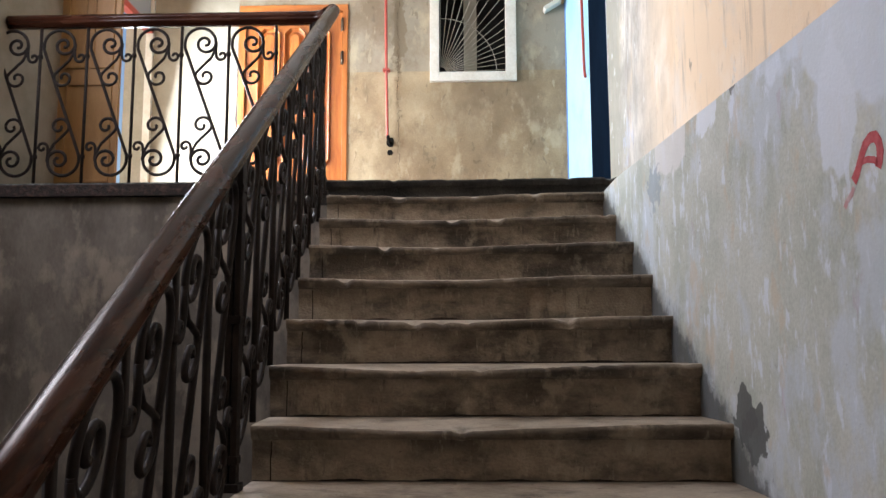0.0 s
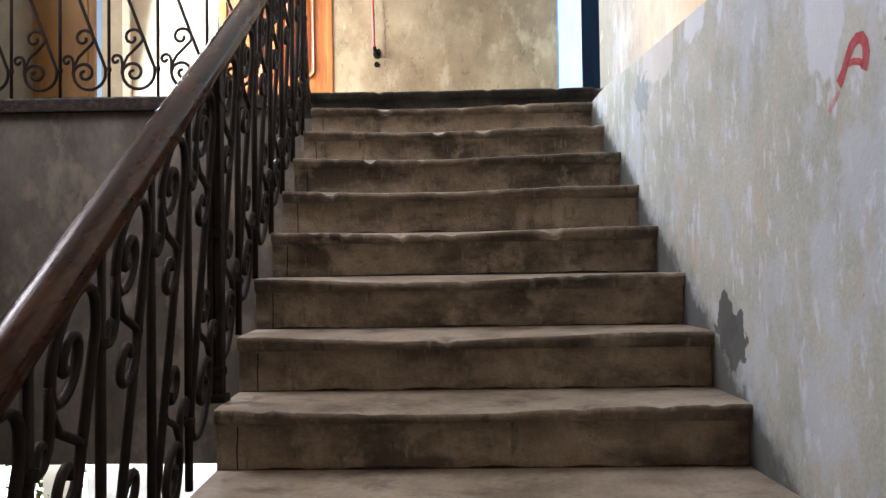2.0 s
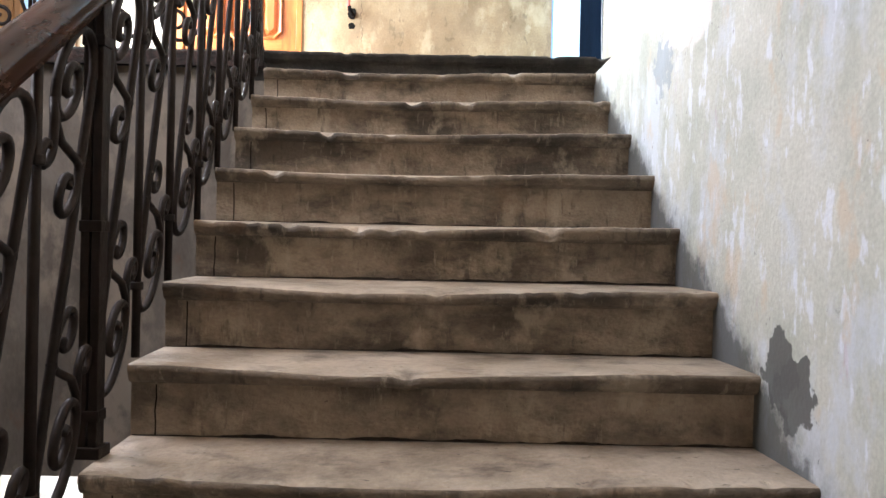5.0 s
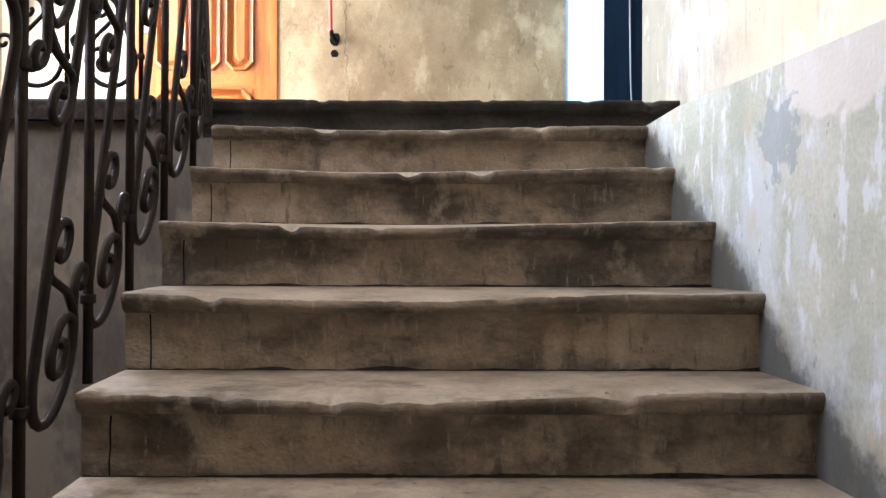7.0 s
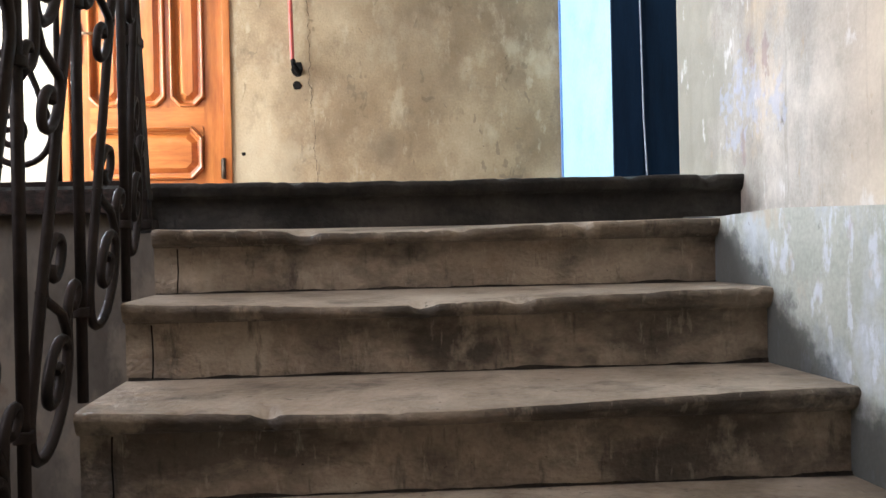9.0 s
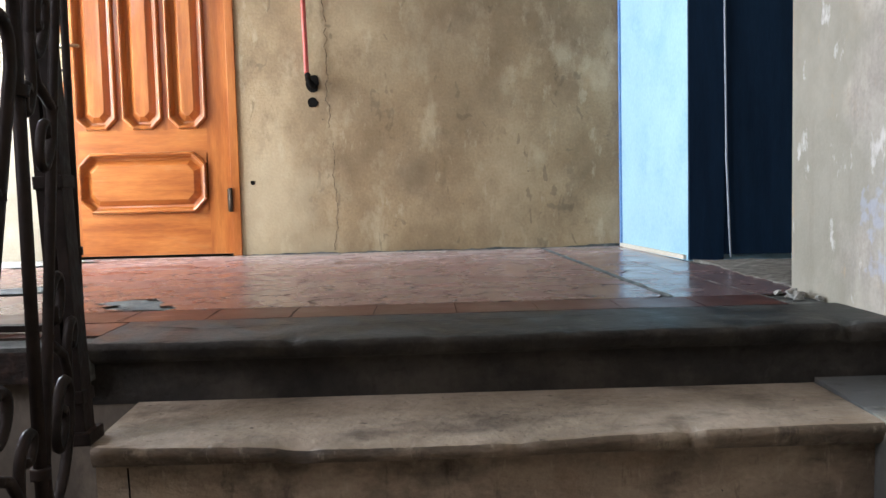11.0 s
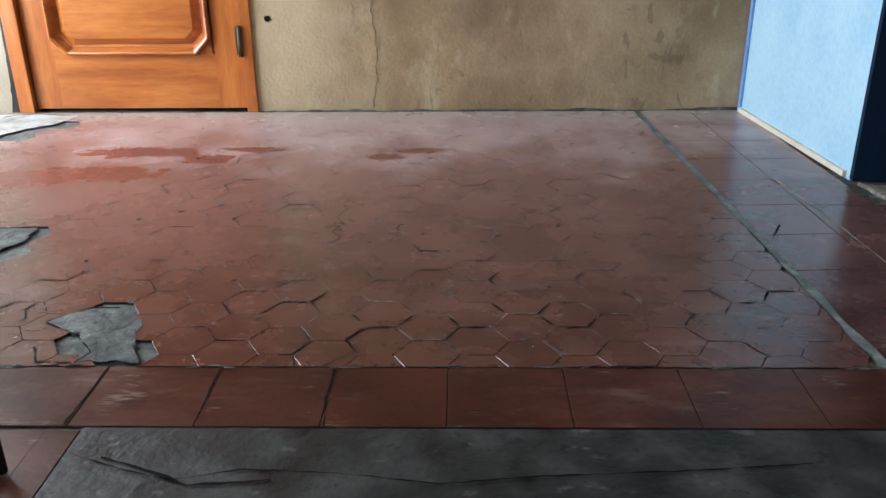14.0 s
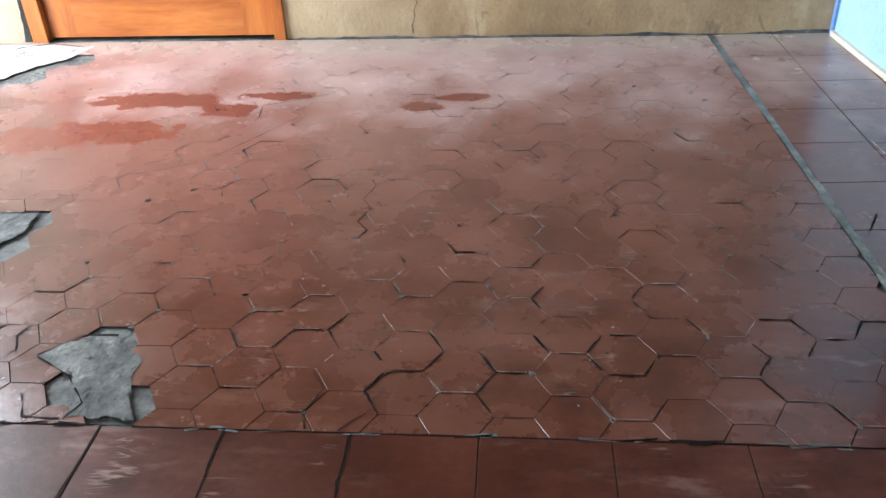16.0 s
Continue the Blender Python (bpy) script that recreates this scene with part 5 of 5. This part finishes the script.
# ragged patches of bare mortar


def floor_patch(rim, mat, label, seed, z=0.0013):
    n = len(rim)
    cx, cy = sum(p[0] for p in rim) / n, sum(p[1] for p in rim) / n
    pts = []
    for (ax, ay), (bx, by) in zip(rim, rim[1:] + rim[:1]):
        for q in range(8):
            f = q / 8
            x, y = ax + (bx - ax) * f, ay + (by - ay) * f
            j = 0.014 * noise.noise((x * 28, y * 28, seed)) + 0.008 * noise.noise((x * 90, y * 90, seed))
            d = math.hypot(x - cx, y - cy)
            pts.append((x + (x - cx) / d * j, y + (y - cy) / d * j))
    bm = B()
    hi = [bm.verts.new((x, y, L + z)) for x, y in pts]
    md = [bm.verts.new((cx + (x - cx) * 0.6, cy + (y - cy) * 0.6, L + z + 0.002 * noise.noise((x * 20, y * 20, seed)))) for x, y in pts]
    c = bm.verts.new((cx, cy, L + z))
    m = len(pts)
    for q in range(m):
        bm.faces.new((hi[q], hi[(q + 1) % m], md[(q + 1) % m], md[q]))
        bm.faces.new((md[q], md[(q + 1) % m], c))
    return part("mortar_patch", bm, mat, floor, label)


# joints that have opened, dark or filled with pale grit, here and there between the hexagons
rnd = random.Random(23)
M_GRIT = material("pale_joint_grit", [(0.10, 0.098, 0.092), (0.19, 0.185, 0.175), (0.27, 0.265, 0.25)], 30, 0.9, 0.5)
for n in range(300):
    k, j = rnd.randint(-13, 5), rnd.choice((-7, -7, -6, -6, -6, -5, -5, -5, -4, -4, -3, -3, -2, -1, 0, 1, 2, 3, 5))
    x, y = GX + 1.5 * S * k, GY + F * j + (F / 2 if k % 2 else 0)
    a = rnd.randint(0, 5)
    c = [(x + S * math.cos(radians(60 * (a + q))), y + S * math.sin(radians(60 * (a + q)))) for q in range(3)]
    if not all(0.51 < q[1] < 2.2 and q[0] < line_a(q[1]) - 0.03 for q in c) or any(math.hypot(x - hx, y - hy) < r + 0.05 for hx, hy, r in HOLES):
        continue
    f0, f1 = rnd.uniform(0.0, 0.4), rnd.uniform(0.55, 1.0)
    path = [(c[0][0] + (c[1][0] - c[0][0]) * f0, c[0][1] + (c[1][1] - c[0][1]) * f0)]
    if rnd.random() < 0.35:
        path += [c[1], (c[1][0] + (c[2][0] - c[1][0]) * f1, c[1][1] + (c[2][1] - c[1][1]) * f1)]
    else:
        path += [(c[0][0] + (c[1][0] - c[0][0]) * f1, c[0][1] + (c[1][1] - c[0][1]) * f1)]
    w = rnd.choice((0.0010, 0.0013, 0.0018, 0.0030))
    if n % 4:
        floor_crack("open_joint", path, w, 40.0 + n)
    # Pale line beside the joint: grit, with the edge's highlight painted in
    if n % 2 == 0:
        floor_crack("joint_grit", [(px + 0.0022, py + 0.0026) for px, py in path], max(0.0011, w * 0.5), 240.0 + n, M_GRIT)
# thin pale joints further back, towards the wall
for n in range(120):
    k, j = rnd.randint(-10, 4), rnd.randint(-1, 8)
    x, y = GX + 1.5 * S * k, GY + F * j + (F / 2 if k % 2 else 0)
    a = rnd.randint(0, 5)
    c = [(x + S * math.cos(radians(60 * (a + q))), y + S * math.sin(radians(60 * (a + q)))) for q in range(3)]
    if all(1.2 < q[1] < 2.44 and q[0] < line_a(q[1]) - 0.03 for q in c):
        floor_crack("joint_grit", c[:2] if n % 3 else c, 0.0011 if n % 4 else 0.0018, 340.0 + n, M_GRIT if n % 4 else M_SOOT)
# loose crumbs of mortar on the tiles
for n in range(110):
    x, y = rnd.uniform(-1.3, 0.55), rnd.uniform(0.52, 2.2)
    floor_crack("grit_speck", [(x, y), (x + rnd.uniform(-0.006, 0.006), y + rnd.uniform(0.002, 0.006))], rnd.uniform(0.0015, 0.004), 500.0 + n, M_GRIT)
# crumbled ragged joint between the hexagons and the border row
for n in range(26):
    x = rnd.uniform(-1.2, 0.6)
    floor_crack("joint_crumble", [(x, 0.4985 + rnd.uniform(-0.006, 0.006)), (x + rnd.uniform(0.02, 0.07), 0.4985 + rnd.uniform(-0.006, 0.006))], rnd.uniform(0.003, 0.006), 600.0 + n, M_MORTAR if n % 3 else M_SOOT)


floor_patch([(-1.03, 0.675), (-0.973, 0.735), (-0.902, 0.737), (-0.882, 0.706), (-0.837, 0.685), (-0.817, 0.593), (-0.783, 0.515), (-0.905, 0.513), (-0.892, 0.551), (-0.947, 0.623)], M_MORTAR, "bare grey mortar where tiles broke out", 1.0)
floor_patch([(-1.30, 1.21), (-1.29, 1.12), (-1.33, 1.05), (-1.40, 1.0), (-1.55, 0.97), (-1.62, 1.10), (-1.5, 1.2)], M_MORTAR, "bare grey mortar where tiles broke out", 2.0)
floor_patch([(-1.70, 2.44), (-1.74, 2.31), (-1.83, 2.22), (-1.90, 2.09), (-2.2, 2.02), (-2.42, 2.22), (-2.35, 2.46), (-2.0, 2.46)], M_PALE_CEMENT, "pale broken cement by the door", 3.0)
floor_crack("crack", [(-1.035, 0.677), (-0.973, 0.739), (-0.90, 0.741)], 0.004, 21)
floor_crack("crack", [(-0.905, 0.510), (-0.888, 0.551), (-0.945, 0.62), (-1.03, 0.672)], 0.0035, 22)
floor_crack("crack", [(-1.009, 0.571), (-0.98, 0.515), (-0.912, 0.511)], 0.0035, 23)
floor_crack("crack", [(-1.30, 1.215), (-1.42, 1.205), (-1.6, 1.21)], 0.005, 24)
